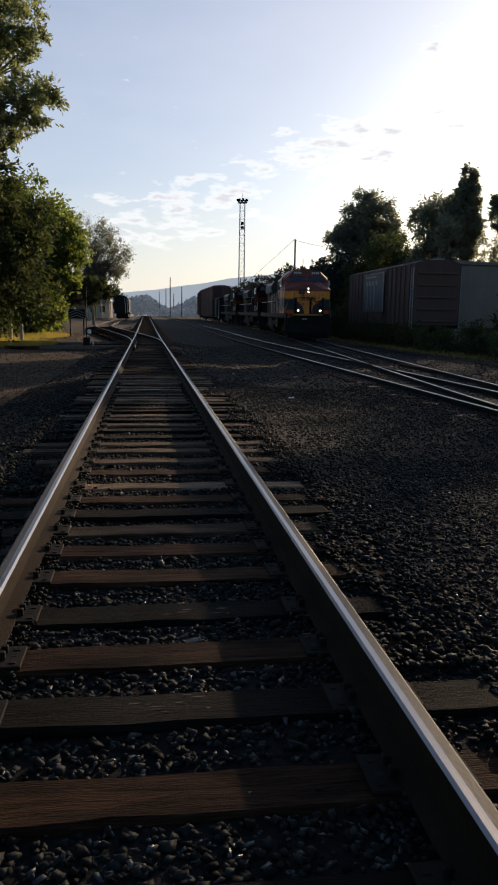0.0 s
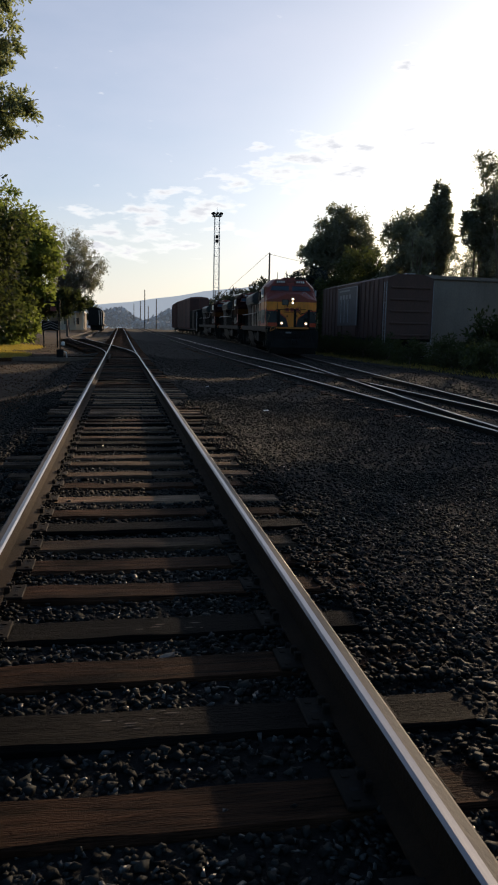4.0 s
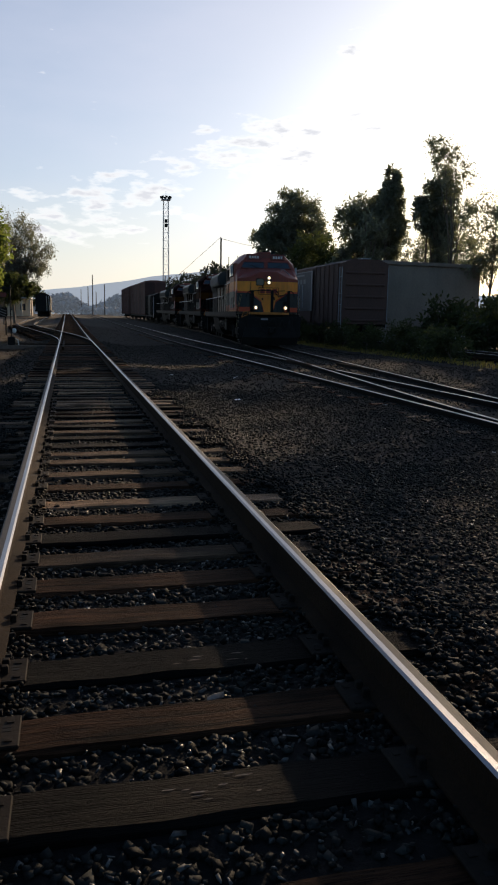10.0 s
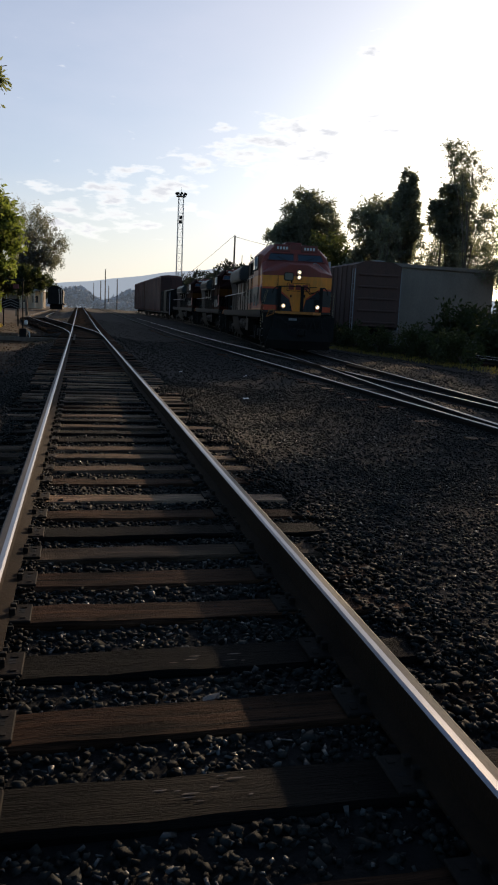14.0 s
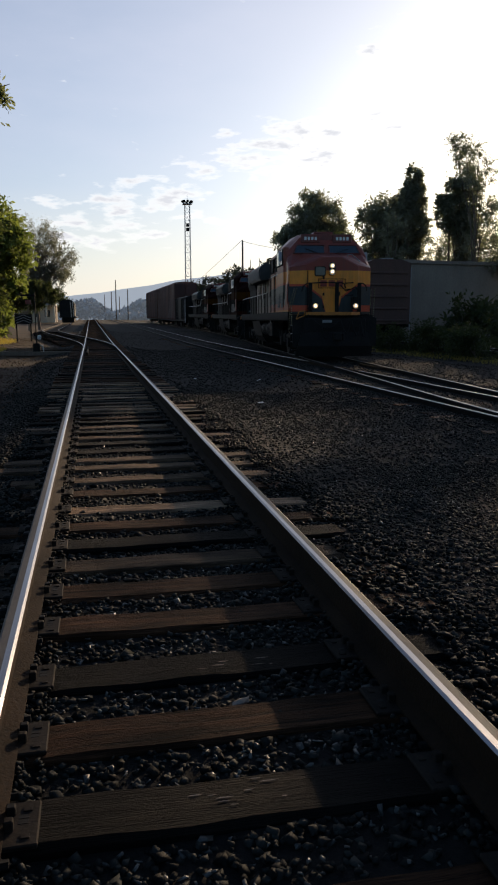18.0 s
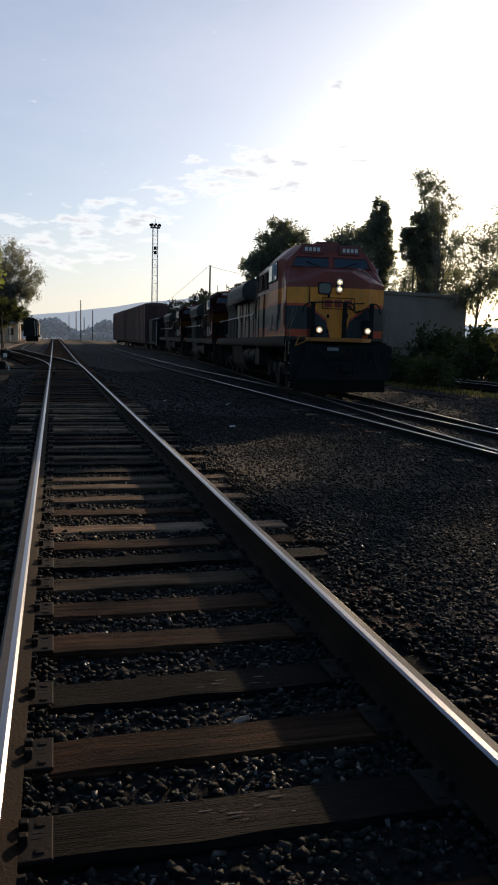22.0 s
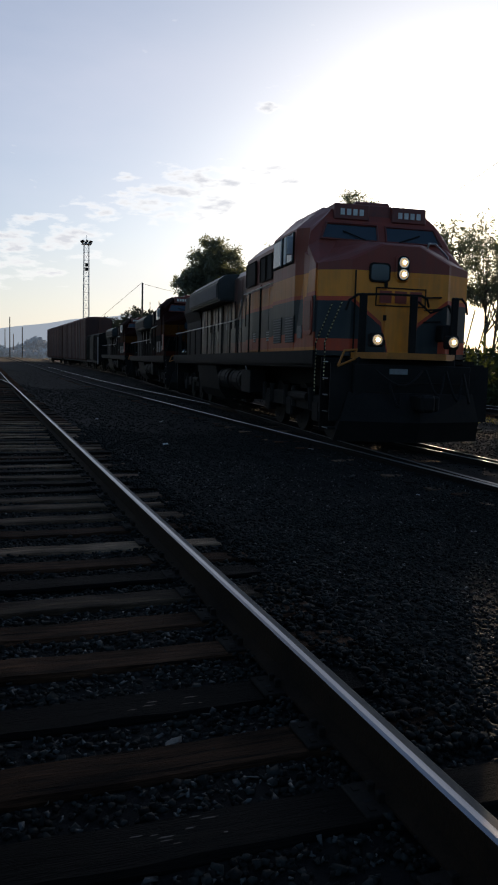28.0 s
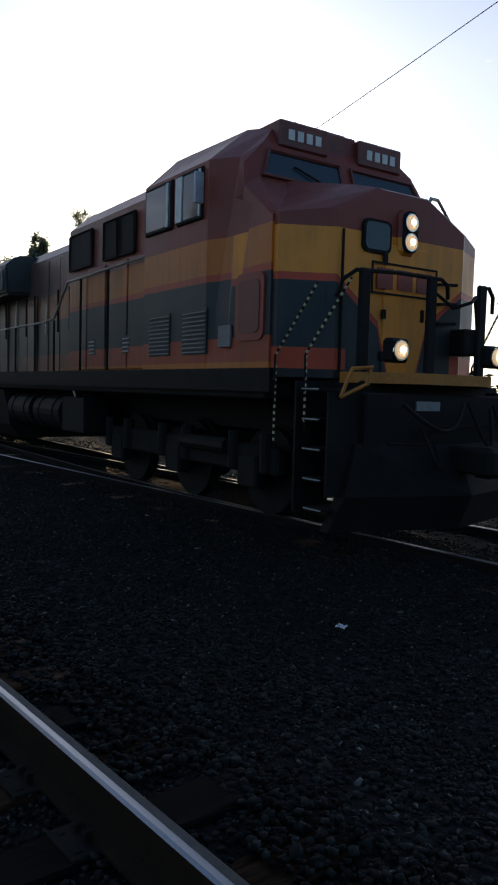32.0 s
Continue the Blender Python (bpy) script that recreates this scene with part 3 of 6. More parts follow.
def lay_ties(track, centre, rows, z, plates_to=0, clips_to=0, lift=0.0):
    """Ties under the rails, with plates and rail anchors where they can be made out."""
    r = random.Random(7)
    for k, y in enumerate(rows):
        x = centre(y)
        yaw = -math.degrees(math.atan2(centre(y + 0.2) - centre(y - 0.2), 0.4))
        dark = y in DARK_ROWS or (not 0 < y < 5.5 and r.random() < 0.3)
        # rows 6.6 to 18 are mostly pale, to paint in a patch of sun
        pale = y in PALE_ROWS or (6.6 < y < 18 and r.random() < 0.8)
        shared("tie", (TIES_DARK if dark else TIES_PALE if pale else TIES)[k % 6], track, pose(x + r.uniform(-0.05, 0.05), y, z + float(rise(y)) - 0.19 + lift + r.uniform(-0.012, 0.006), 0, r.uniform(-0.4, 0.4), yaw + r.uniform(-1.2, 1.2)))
        for sx in (-GAUGE, GAUGE):
            if y < plates_to:
                shared("tie_plate", PLATE, track, pose(x + sx, y, z - 0.196))
            if y < clips_to:
                for o in (-0.15, 0.15):
                    shared("rail_anchor", CLIP, track, pose(x + sx, y + o, z - 0.18, 0, 0, 0 if sx < 0 else 180))


def far_ties(name, centre, y0, y1, z):
    v, f = [], []
    r = random.Random(3)
    cube = [(a, b, c) for c in (-0.18, 0) for b in (-0.115, 0.115) for a in (-1.3, 1.3)]
    for y in np.arange(y0, y1, 0.5):
        n0 = len(v)
        x = centre(y) + r.uniform(-0.05, 0.05)
        v += [(x + a, y + b, z + float(rise(y)) - 0.192 + c) for a, b, c in cube]
        f += [tuple(n0 + i for i in q) for q in ((4, 5, 7, 6), (0, 1, 5, 4), (2, 6, 7, 3), (0, 4, 6, 2), (1, 3, 7, 5))]
    return tagged(new(name, arrays(name, v, f, M_TIE, 4)), "weathered wooden railway ties, receding", "railway ties", kind="stuff")


main_track = tagged(new("main_track"), "straight railway track of worn steel rails on wooden ties", "railway track", kind="structure")
straight = lambda x, y0, y1: [(x, y0)] + [(x, y) for y in (30, 36, 40, 44, 48, 52, 56, 100, 170, 240) if y0 < y < y1] + [(x, y1)]
for s in (-GAUGE, GAUGE):
    rail(main_track, straight(s, -8, 600), 0.0, side=1 if s > 0 else -1)
near = [-7.0 + 0.485 * k for k in range(13)] + [-0.7, -0.2, 0.28, 0.76, 1.24, 1.73, 2.21, 2.67, 3.13, 3.65, 4.12, 4.56, 4.97, 5.42, 5.92, 6.5, 7.0, 7.55]
near += [7.55 + 0.49 * k for k in range(1, 58)]
lay_ties(main_track, lambda y: 0.0, near, 0.0, plates_to=13, clips_to=9)
far_ties("distant_ties", lambda y: 0.0, near[-1] + 0.5, 240, 0.0)

# the turnout to the yard, left of the main track
def yard_x(y):
    if y < 36: return 0.0
    u = min(1.0, (y - 36) / 46)
    return -4.4 * (3 * u * u - 2 * u ** 3)


yard_turnout = tagged(new("yard_turnout"), "railway turnout whose curved rails lead off to a yard track", "railway turnout", kind="structure")
ty = [36 + 2 * k for k in range(24)] + [120, 240, 260]
for s in (-GAUGE, GAUGE):
    rail(yard_turnout, [(yard_x(y) + s, y) for y in ty], 0.0, "curved_rail")
bm = box(B(), -0.60, -0.52, 30.5, 37.5, -0.15, -0.02, 0.01)
part("guard_rail", bm, M_RUST, yard_turnout)
lay_ties(yard_turnout, lambda y: yard_x(y) - 0.3, [45 + 0.7 * k for k in range(50)], -0.01)
part("switch_rod", box(B(), -3.0, 0.7, 36.25, 36.33, -0.17, -0.12, 0.01), M_RUST, yard_turnout)
# The lighter wood here stands in for sunlight on the tie's top.
part("headblock_tie", box(B(), -5.0, 1.3, 35.95, 36.2, -0.36, -0.185, 0.012), M_POLE, yard_turnout, "long tie in lighter wood for its sunlit top")
part("headblock_tie", box(B(), -4.2, 1.3, 36.4, 36.62, -0.36, -0.19, 0.012), M_TIE, yard_turnout)

# the two lower tracks, joined by a turnout close by
side_track = tagged(new("side_track"), "straight railway track with shiny rails, set lower", "railway track", kind="structure")
for s in (-GAUGE, GAUGE):
    rail(side_track, straight(T1 + s, -30, 500), LOW, web=M_RUST_DARK, dull_from=26 if s < 0 else 57)
lay_ties(side_track, lambda y: T1, [-6 + 0.56 * k for k in range(120)], LOW, lift=0.085)
train_track = tagged(new("train_track"), "railway track that branches gently off beside the straight one", "railway track", kind="structure")
py = [2 + 1.0 * k for k in range(56)] + [70, 85, 100, 120, 150, 190, 240, 300]
for s in (-GAUGE, GAUGE):
    rail(train_track, [(t2(y) + s, y) for y in py], LOW - 0.003 if s < 0 else LOW, web=M_RUST_DARK, dull_from=34)
lay_ties(train_track, lambda y: t2(y), [14.2 + 0.56 * k for k in range(95)], LOW - 0.004, lift=0.085)
part("frog", box(B(), 7.0, 7.12, 20.5, 25.5, LOW - 0.15, LOW + 0.002, 0.01), (M_RUST, M_HEAD), train_track, "worn crossing of the two rails")
part("guard_rail", box(B(), 8.32, 8.38, 19.5, 24.0, LOW - 0.15, LOW - 0.01, 0.01), M_RUST, train_track)
far_ties("distant_side_ties", lambda y: T1, 62, 180, LOW)
car_track = tagged(new("siding_track"), "weedy siding track under parked freight cars", "railway track", kind="structure")
SID = 18.55
for s in (-GAUGE, GAUGE):
    rail(car_track, straight(SID + s, 15, 200), LOW, web=M_RUST_DARK)
lay_ties(car_track, lambda y: SID, [20 + 0.6 * k for k in range(60)], LOW)

# ---- ballast stones ----
ICO = bmesh.new()
bmesh.ops.create_icosphere(ICO, subdivisions=1, radius=1.0)
ico_v = np.array([v.co[:] for v in ICO.verts])
ico_f = np.array([[v.index for v in f.verts] for f in ICO.faces])
ICO.free()
CUBE_V = np.array([(x, y, z) for z in (-0.7, 0.7) for y in (-0.7, 0.7) for x in (-0.7, 0.7)])
CUBE_F = np.array([(0, 2, 3), (0, 3, 1), (4, 5, 7), (4, 7, 6), (0, 1, 5), (0, 5, 4), (2, 6, 7), (2, 7, 3), (0, 4, 6), (0, 6, 2), (1, 3, 7), (1, 7, 5)])
OCT_V = np.array([(1, 0, 0), (-1, 0, 0), (0, 1, 0), (0, -1, 0), (0, 0, 1.0), (0, 0, -1)])
OCT_F = np.array([(0, 2, 4), (2, 1, 4), (1, 3, 4), (3, 0, 4), (2, 0, 5), (1, 2, 5), (3, 1, 5), (0, 3, 5)])


def stones(name, count, x0, x1, y0, y1, lo, hi, base_v, base_f, label, keep=None, mat=None, sink=0.0):
    x, y = rng.uniform(x0, x1, count), rng.uniform(y0, y1, count)
    if keep is not None:
        k = keep(x, y)
        x, y = x[k], y[k]
    n = len(x)
    size = rng.uniform(lo, hi, (n, 1)) * rng.uniform(0.55, 1.0, (n, 3)) * (0.8 + 0.5 * rng.random((n, 1)) ** 4)
    v = base_v[None] * (1 + rng.uniform(-0.3, 0.3, (n, len(base_v), 1))) + rng.uniform(-0.22, 0.22, (n, len(base_v), 3))
    v = v * size[:, None, :]
    q = rng.normal(size=(n, 4))
    q /= np.linalg.norm(q, axis=1, keepdims=True)
    w, a, b, c = q.T
    R = np.stack([1 - 2 * (b * b + c * c), 2 * (a * b - c * w), 2 * (a * c + b * w), 2 * (a * b + c * w), 1 - 2 * (a * a + c * c), 2 * (b * c - a * w), 2 * (a * c - b * w), 2 * (b * c + a * w), 1 - 2 * (a * a + b * b)], -1).reshape(n, 3, 3)
    v = np.einsum("nij,nkj->nki", R, v)
    v[:, :, 2] *= 0.68
    z = ground_z(x, y) + uneven(x, y) + rng.uniform(-0.006, 0.014, n) - sink
    v += np.stack([x, y, z], -1)[:, None, :]
    f = base_f[None] + (np.arange(n) * len(base_v))[:, None, None]
    return tagged(new(name, arrays(name, v.reshape(-1, 3), f.reshape(-1, 3), mat or M_STONE)), label, "ballast", kind="stuff")


NEAR = np.array(near)


def not_rail(x, y):
    """Off the rails' feet, and in the cribs between ties but for a few strays."""
    gap = np.abs(y[:, None] - NEAR[None]).min(1)
    on_tie = (np.abs(x) < 1.32) & (gap < 0.125)
    return (np.abs(np.abs(x) - GAUGE) > 0.085) & (~on_tie | (rng.random(len(x)) < 0.03))


stones("ballast_near", 38000, -2.3, 2.6, 0.3, 6.5, 0.011, 0.027, CUBE_V, CUBE_F, "loose grey crushed-stone ballast between the ties", not_rail)
stones("ballast_beside", 42000, 2.2, 6.4, 0.8, 8.0, 0.012, 0.030, OCT_V, OCT_F, "loose dark crushed-stone ballast beside the track", sink=0.001)
stones("ballast_mid", 38000, -2.6, 5.6, 6.5, 17, 0.017, 0.034, OCT_V, OCT_F, "loose grey crushed-stone ballast", not_rail, sink=0.001)
stones("ballast_heaped", 26000, -0.95, 0.95, 0.3, 16, 0.009, 0.02, CUBE_V, CUBE_F, "small stones heaped against the rails", lambda x, y: (np.abs(np.abs(x) - GAUGE) < 0.16) & (np.abs(np.abs(x) - GAUGE) > 0.05) & (np.abs(y[:, None] - NEAR[None]).min(1) > 0.11), sink=-0.03)


def shoulder(x, y):
    """Ballast spilt over the ends of some ties and not of others."""
    i = np.abs(y[:, None] - NEAR[None]).argmin(1)
    bare = np.mod(np.sin(i * 12.9898 + (x > 0) * 4.1) * 43758.5, 1.0)
    return np.abs(x) > 0.90 + 0.55 * bare


for side, x0, x1 in (("right", 0.88, 1.45), ("left", -1.45, -0.88)):
    stones("ballast_shoulder_" + side, 9000, x0, x1, 0.4, 15, 0.012, 0.028, CUBE_V, CUBE_F, "crushed stone spilt over the tie ends", shoulder, sink=-0.035)
chip_x, chip_y = rng.uniform(-0.15, 0.16, 15), np.concatenate([rng.normal(2.23, 0.035, 9), rng.normal(3.10, 0.02, 6)])
chip_x[9:] += 0.14
cv = []
for x, y in zip(chip_x, chip_y):
    a, w, h = rng.uniform(0.008, 0.035), rng.uniform(0.0015, 0.0045), -0.1885
    cv += [(x - a, y - w * 0.4, h), (x + a * 0.3, y - w, h), (x + a, y + w * 0.5, h), (x - a * 0.5, y + w, h), (x, y, h + 0.002)]
cf = [tuple(5 * k + i for i in q) for k in range(15) for q in ((0, 1, 4), (1, 2, 4), (2, 3, 4), (3, 0, 4))]
tagged(new("pale_chips", arrays("pale_chips", cv, cf, M_PALE)), "pale chips and droppings scattered on dark ties", "chips", kind="stuff")
stones("ballast_behind", 10000, -2.6, 5.6, -8, 0.8, 0.016, 0.034, OCT_V, OCT_F, "crushed-stone ballast of the track", not_rail)
stones("ballast_side", 20000, 6.4, 14.5, 0, 17, 0.016, 0.035, OCT_V, OCT_F, "dark crushed-stone ballast round the lower tracks", lambda x, y: np.abs(np.abs(x - T1) - GAUGE) > 0.09)
# Pale colour on the shards and many flakes stands in for rim glints.
stones("pale_shards", 2600, -0.85, 0.85, 0.5, 5.0, 0.012, 0.030, CUBE_V * np.array((1.1, 0.55, 0.32)), CUBE_F, "thin shards coloured pale for stone glints between the ties", not_rail, mat=M_FLAKE)
stones("pale_flakes", 7000, -2.2, 6.0, 0.6, 12, 0.010, 0.025, CUBE_V * np.array((1.2, 0.6, 0.35)), CUBE_F, "scattered pale flakes among the ballast, many painted as glints", not_rail, mat=M_FLAKE)
stones("ballast_far", 20000, -2.4, 9.5, 17, 42, 0.025, 0.048, OCT_V, OCT_F, "crushed-stone ballast of the yard", not_rail)
stones("ballast_left", 12000, -6.5, -1.9, -7.0, 24, 0.012, 0.036, OCT_V, OCT_F, "scattered brown stones on bare earth", mat=M_EARTHSTONE)
stones("yard_stones", 7000, -12, -2.2, 24, 66, 0.02, 0.055, OCT_V, OCT_F, "scattered stones and clods on bare earth", mat=M_EARTHSTONE)
stones("ballast_outer", 12000, 9.5, 16.5, 10, 46, 0.02, 0.045, OCT_V, OCT_F, "crushed-stone ballast and dirt beside the siding", not_rail)
stones("ballast_distant", 5000, -2.4, 12.0, 42, 85, 0.035, 0.06, OCT_V, OCT_F, "crushed-stone ballast further down the yard", not_rail)

# ---- the train ----
def wheelset(parent, y, r):
    bm = B()
    for s in (-1, 1):
        tube(bm, (s * 0.68, 0, 0), (s * 0.80, 0, 0), r, r, 20)
        tube(bm, (s * 0.655, 0, 0), (s * 0.685, 0, 0), r + 0.028, r + 0.028, 20)
        tube(bm, (s * 0.80, 0, 0), (s * 0.86, 0, 0), 0.14, 0.12, 10)
        for a in range(3):
            c = math.radians(120 * a)
            box(bm, s * 0.80 - 0.01, s * 0.80 + 0.015, 0.3 * math.cos(c) - 0.05, 0.3 * math.cos(c) + 0.05, 0.3 * math.sin(c) - 0.05, 0.3 * math.sin(c) + 0.05)
    tube(bm, (-0.7, 0, 0), (0.7, 0, 0), 0.09, 0.09, 10)
    ob = part("wheelset", bm, M_DARK, parent)
    ob.matrix_basis = pose(0, y, r)
    return ob


def truck_frame(bm, y, axles, half):
    for s in (-1, 1):
        box(bm, s * 1.02 - 0.07, s * 1.02 + 0.07, y - half, y + half, 0.52, 0.86, 0.03)
        for a in axles:
            box(bm, s * 1.04 - 0.10, s * 1.04 + 0.10, y + a - 0.2, y + a + 0.2, 0.34, 0.74, 0.03)
            tube(bm, (s * 1.08, y + a - 0.34, 0.55), (s * 1.08, y + a - 0.34, 1.0), 0.09, n=10)
            tube(bm, (s * 1.08, y + a + 0.34, 0.55), (s * 1.08, y + a + 0.34, 1.0), 0.09, n=10)
        tube(bm, (s * 1.13, y - half * 0.6, 0.80), (s * 1.13, y - half * 0.15, 0.80), 0.10, n=10)
    box(bm, -1.0, 1.0, y - 0.3, y + 0.3, 0.6, 0.95, 0.03)


bm = tube(B(), (0, 0, 0), (0, 0, 0.030), 0.0135, n=6)
STRIPE = bpy.data.meshes.new("stripe")
bm.to_mesh(STRIPE)
bm.free()
STRIPE.materials.append(M_STRIPE)


LEAN = random.Random(21)


def ajar(door, x, y):
    """A sheet-metal door never hangs quite true in its frame."""
    door.matrix_basis = Matrix.Translation((x, y, 0)) @ pose(0, 0, 0, 0, LEAN.uniform(-0.4, 0.4), LEAN.uniform(-1.6, 1.6)) @ Matrix.Translation((-x, -y, 0))


def locomotive(name, label, M_FLEET, M_NOSE, M_LENS, striped):
    loco = tagged(new(name), label, "locomotive", group="train locomotives")
    # underframe
    bm = box(B(), -1.50, 1.50, 1.2, 19.9, 1.40, 1.62, 0.02)
    box(bm, -0.95, 0.95, 0.30, 1.2, 1.32, 1.62, 0.02)
    box(bm, -0.6, 0.6, 0.3, 21.0, 1.0, 1.42)
    part("underframe", bm, M_DARK, loco)
    for s in (-1, 1):
        part("side_sill", box(B(), s * 1.525 - 0.025, s * 1.525 + 0.025, 1.05, 19.9, 1.48, 1.73), M_DARK, loco, "grimy black side sill")
    # pilot, coupler, steps
    bm = B()
    for s in (-1, 1):
        loft(bm, [[(0, -0.18, 0.14), (s * 1.40, 0.22, 0.14), (s * 1.40, 0.34, 0.14), (0, 0.0, 0.14)], [(0, -0.34, 0.5), (s * 1.34, 0.06, 0.5), (s * 1.34, 0.2, 0.5), (0, -0.15, 0.5)], [(0, -0.10, 1.0), (s * 1.2, 0.08, 1.0), (s * 1.2, 0.2, 1.0), (0, 0.05, 1.0)]])
    part("snow_plough", bm, M_DARK, loco, "black steel pilot plough")
    part("pilot_plate", box(B(), -1.12, 1.12, 0.04, 0.16, 0.9, 1.50, 0.02), M_DARK, loco)
    bm = B()
    plan = [(-0.97, 0.62), (-0.97, 0.38), (-0.56, -0.06), (0.56, -0.06), (0.97, 0.38), (0.97, 0.62)]
    loft(bm, [[(x, y, z) for x, y in plan] for z in (1.595, 1.705)])
    part("anticlimber", bm, M_YELLOW, loco, "worn yellow end beam")
    bm = box(B(), -0.12, 0.12, -0.45, 0.1, 0.72, 0.98, 0.03)
    box(bm, -0.17, 0.10, -0.68, -0.42, 0.70, 1.0, 0.05)
    box(bm, 0.10, 0.2, -0.62, -0.46, 0.72, 0.98, 0.03)
    part("coupler", bm, M_DARK, loco)
    part("cut_lever", pipe(B(), [(-1.0, -0.14, 1.02), (-0.5, -0.16, 1.0), (-0.35, -0.18, 1.18), (0.9, -0.14, 1.18), (1.0, -0.12, 1.0)], 0.012), M_PLATE, loco)
    for x0, x1, z0, z1, d in ((-0.78, 0.10, 1.40, 1.40, 0.26), (-0.52, -0.30, 1.18, 0.98, 0.30), (0.16, 0.52, 1.42, 1.36, 0.42), (0.56, 0.86, 1.40, 1.30, 0.46), (0.90, 0.98, 1.36, 1.1, 0.36)):
        pts = [(x0 + (x1 - x0) * u, -0.10 - 0.16 * math.sin(math.pi * u), z0 + (z1 - z0) * u - d * math.sin(math.pi * u)) for u in [k / 10 for k in range(11)]]
        part("air_hose", pipe(B(), pts, 0.022), M_DARK, loco)
    part("builder_plate", box(B(), -0.46, -0.12, 0.022, 0.038, 1.33, 1.425), M_ROOF, loco, "small grey plate")
    for s in (-1, 1):
        for k in range(5):
            z = 0.36 + 0.29 * k
            w = 0.02 * k
            ob = part("step", box(B(), s * 1.30 - 0.22, s * 1.30 + 0.22, 0.20 + w, 0.46 + w, z - 0.02, z + 0.015, 0.006), M_DARK, loco)
            part("step_edge", box(B(), s * 1.51, s * 1.525, 0.20 + w, 0.46 + w, z - 0.004, z + 0.008), M_GALV, ob, "worn pale step edge")
        part("step_side", box(B(), s * 1.3 - 0.22, s * 1.3 + 0.22, 0.62, 0.65, 0.3, 1.6), M_DARK, loco)
        part("step_side", box(B(), s * 1.3 - 0.22, s * 1.3 + 0.22, 0.12, 0.15, 0.5, 1.5), M_DARK, loco)
        # striped grab rails at the steps
        for yy in (0.50, 1.00):
            low = 0.9 + (0.22 if yy < 0.8 else 0.0)
            knee, end = Vector((s * 1.52, yy, 1.85)), Vector((s * 1.40, yy - 0.50, 2.55))
            grab = part("grab_rail", pipe(B(), [(s * 1.50, yy, low), knee, end], 0.012), M_DARK, loco, "black grab rail with pale stripes" if striped else "")
            if striped:
                lean = (end - knee).to_track_quat("Z", "Y").to_matrix().to_4x4()
                for k in range(12):
                    if low + 0.08 + 0.068 * k < 1.83:
                        shared("stripe", STRIPE, grab, pose(s * 1.509, yy, low + 0.08 + 0.068 * k))
                    shared("stripe", STRIPE, grab, Matrix.Translation(knee.lerp(end, 0.03 + k / 12)) @ lean)
    # nose
    ring = lambda y, w, zs, zt, tw: [(-w, y, 1.64), (w, y, 1.64), (w, y, zs), (tw, y, zt), (-tw, y, zt), (-w, y, zs)]
    bm = B()
    loft(bm, [ring(0.74, 0.96, 3.36, 3.66, 0.34), ring(0.79, 1.03, 3.38, 3.69, 0.38), ring(1.02, 1.50, 3.31, 3.75, 0.5), ring(1.85, 1.52, 3.60, 3.88, 1.0)])
    bmesh.ops.bevel(bm, geom=[e for e in bm.edges if e.calc_face_angle(0) > 0.5], offset=0.03, segments=2, affect="EDGES")
    nose = part("nose", bm, M_NOSE, loco, "orange-yellow nose with a red line and dark red top")
    part("nose_door", box(B(), -0.30, 0.36, 0.715, 0.742, 1.70, 3.10, 0.012), M_NOSE, nose)
    win = part("nose_window", rounded(B(), (-0.43, 0.727, 3.16), (0.205, 0.175), 0.016, 0.08), M_DARK, nose, "small rounded nose window")
    part("pane", rounded(B(), (-0.43, 0.709, 3.16), (0.172, 0.142), 0.006, 0.06), M_GLASS, win)
    part("nose_seam", box(B(), -0.90, -0.875, 0.722, 0.738, 1.7, 3.18), M_DARK, nose)
    # logo panel as plain shapes
    fr = B()
    for a in ((-0.50, 0.50, 2.88, 2.90), (-0.50, 0.50, 2.56, 2.58)):
        box(fr, a[0], a[1], 0.702, 0.714, a[2], a[3])
    for a in ((-0.50, -0.48), (0.48, 0.50)):
        box(fr, a[0], a[1], 0.702, 0.714, 2.56, 2.90)
    logo = part("logo_frame", fr, M_DARK, nose, "black outlined frame on the nose")
    for k in range(3):
        part("logo_bar", box(B(), -0.42 + 0.30 * k, -0.19 + 0.30 * k, 0.702, 0.716, 2.62, 2.84), M_EMBLEM, logo, "plain red bar")
    hb = part("headlight_box", box(B(), -0.125, 0.125, 0.665, 0.82, 3.00, 3.49, 0.05), M_NOSE, nose)
    part("headlight_plate", rounded(B(), (0, 0.660, 3.25), (0.115, 0.225), 0.006, 0.10), M_DARK, hb, "dark plate round the headlights")
    part("grab_iron", pipe(B(), [(0.62, 1.02, 3.66), (0.65, 0.99, 3.78), (0.78, 1.0, 3.78), (1.08, 1.06, 3.56), (1.10, 1.08, 3.46)], 0.018), M_STEEL, nose, "bright bent grab iron")
    for gz in (2.30, 2.52, 2.74):
        part("grab_iron", pipe(B(), [(0.50, 0.74, gz), (0.50, 0.66, gz), (0.78, 0.66, gz + 0.02), (0.78, 0.74, gz + 0.02)], 0.013), M_DARK, nose)
    for sz in (1.9, 2.35, 2.95):
        part("door_hinge", box(B(), -0.335, -0.27, 0.70, 0.72, sz - 0.05, sz + 0.05, 0.006), M_DARK, nose)
    part("door_handle", box(B(), 0.26, 0.31, 0.695, 0.72, 2.30, 2.44, 0.008), M_DARK, nose)
    for z in (3.14, 3.35):
        ring_ = part("headlight", tube(B(), (0, 0.635, z), (0, 0.68, z), 0.098, n=20), M_CHROME, hb, "lit round headlight")
        bm = B()
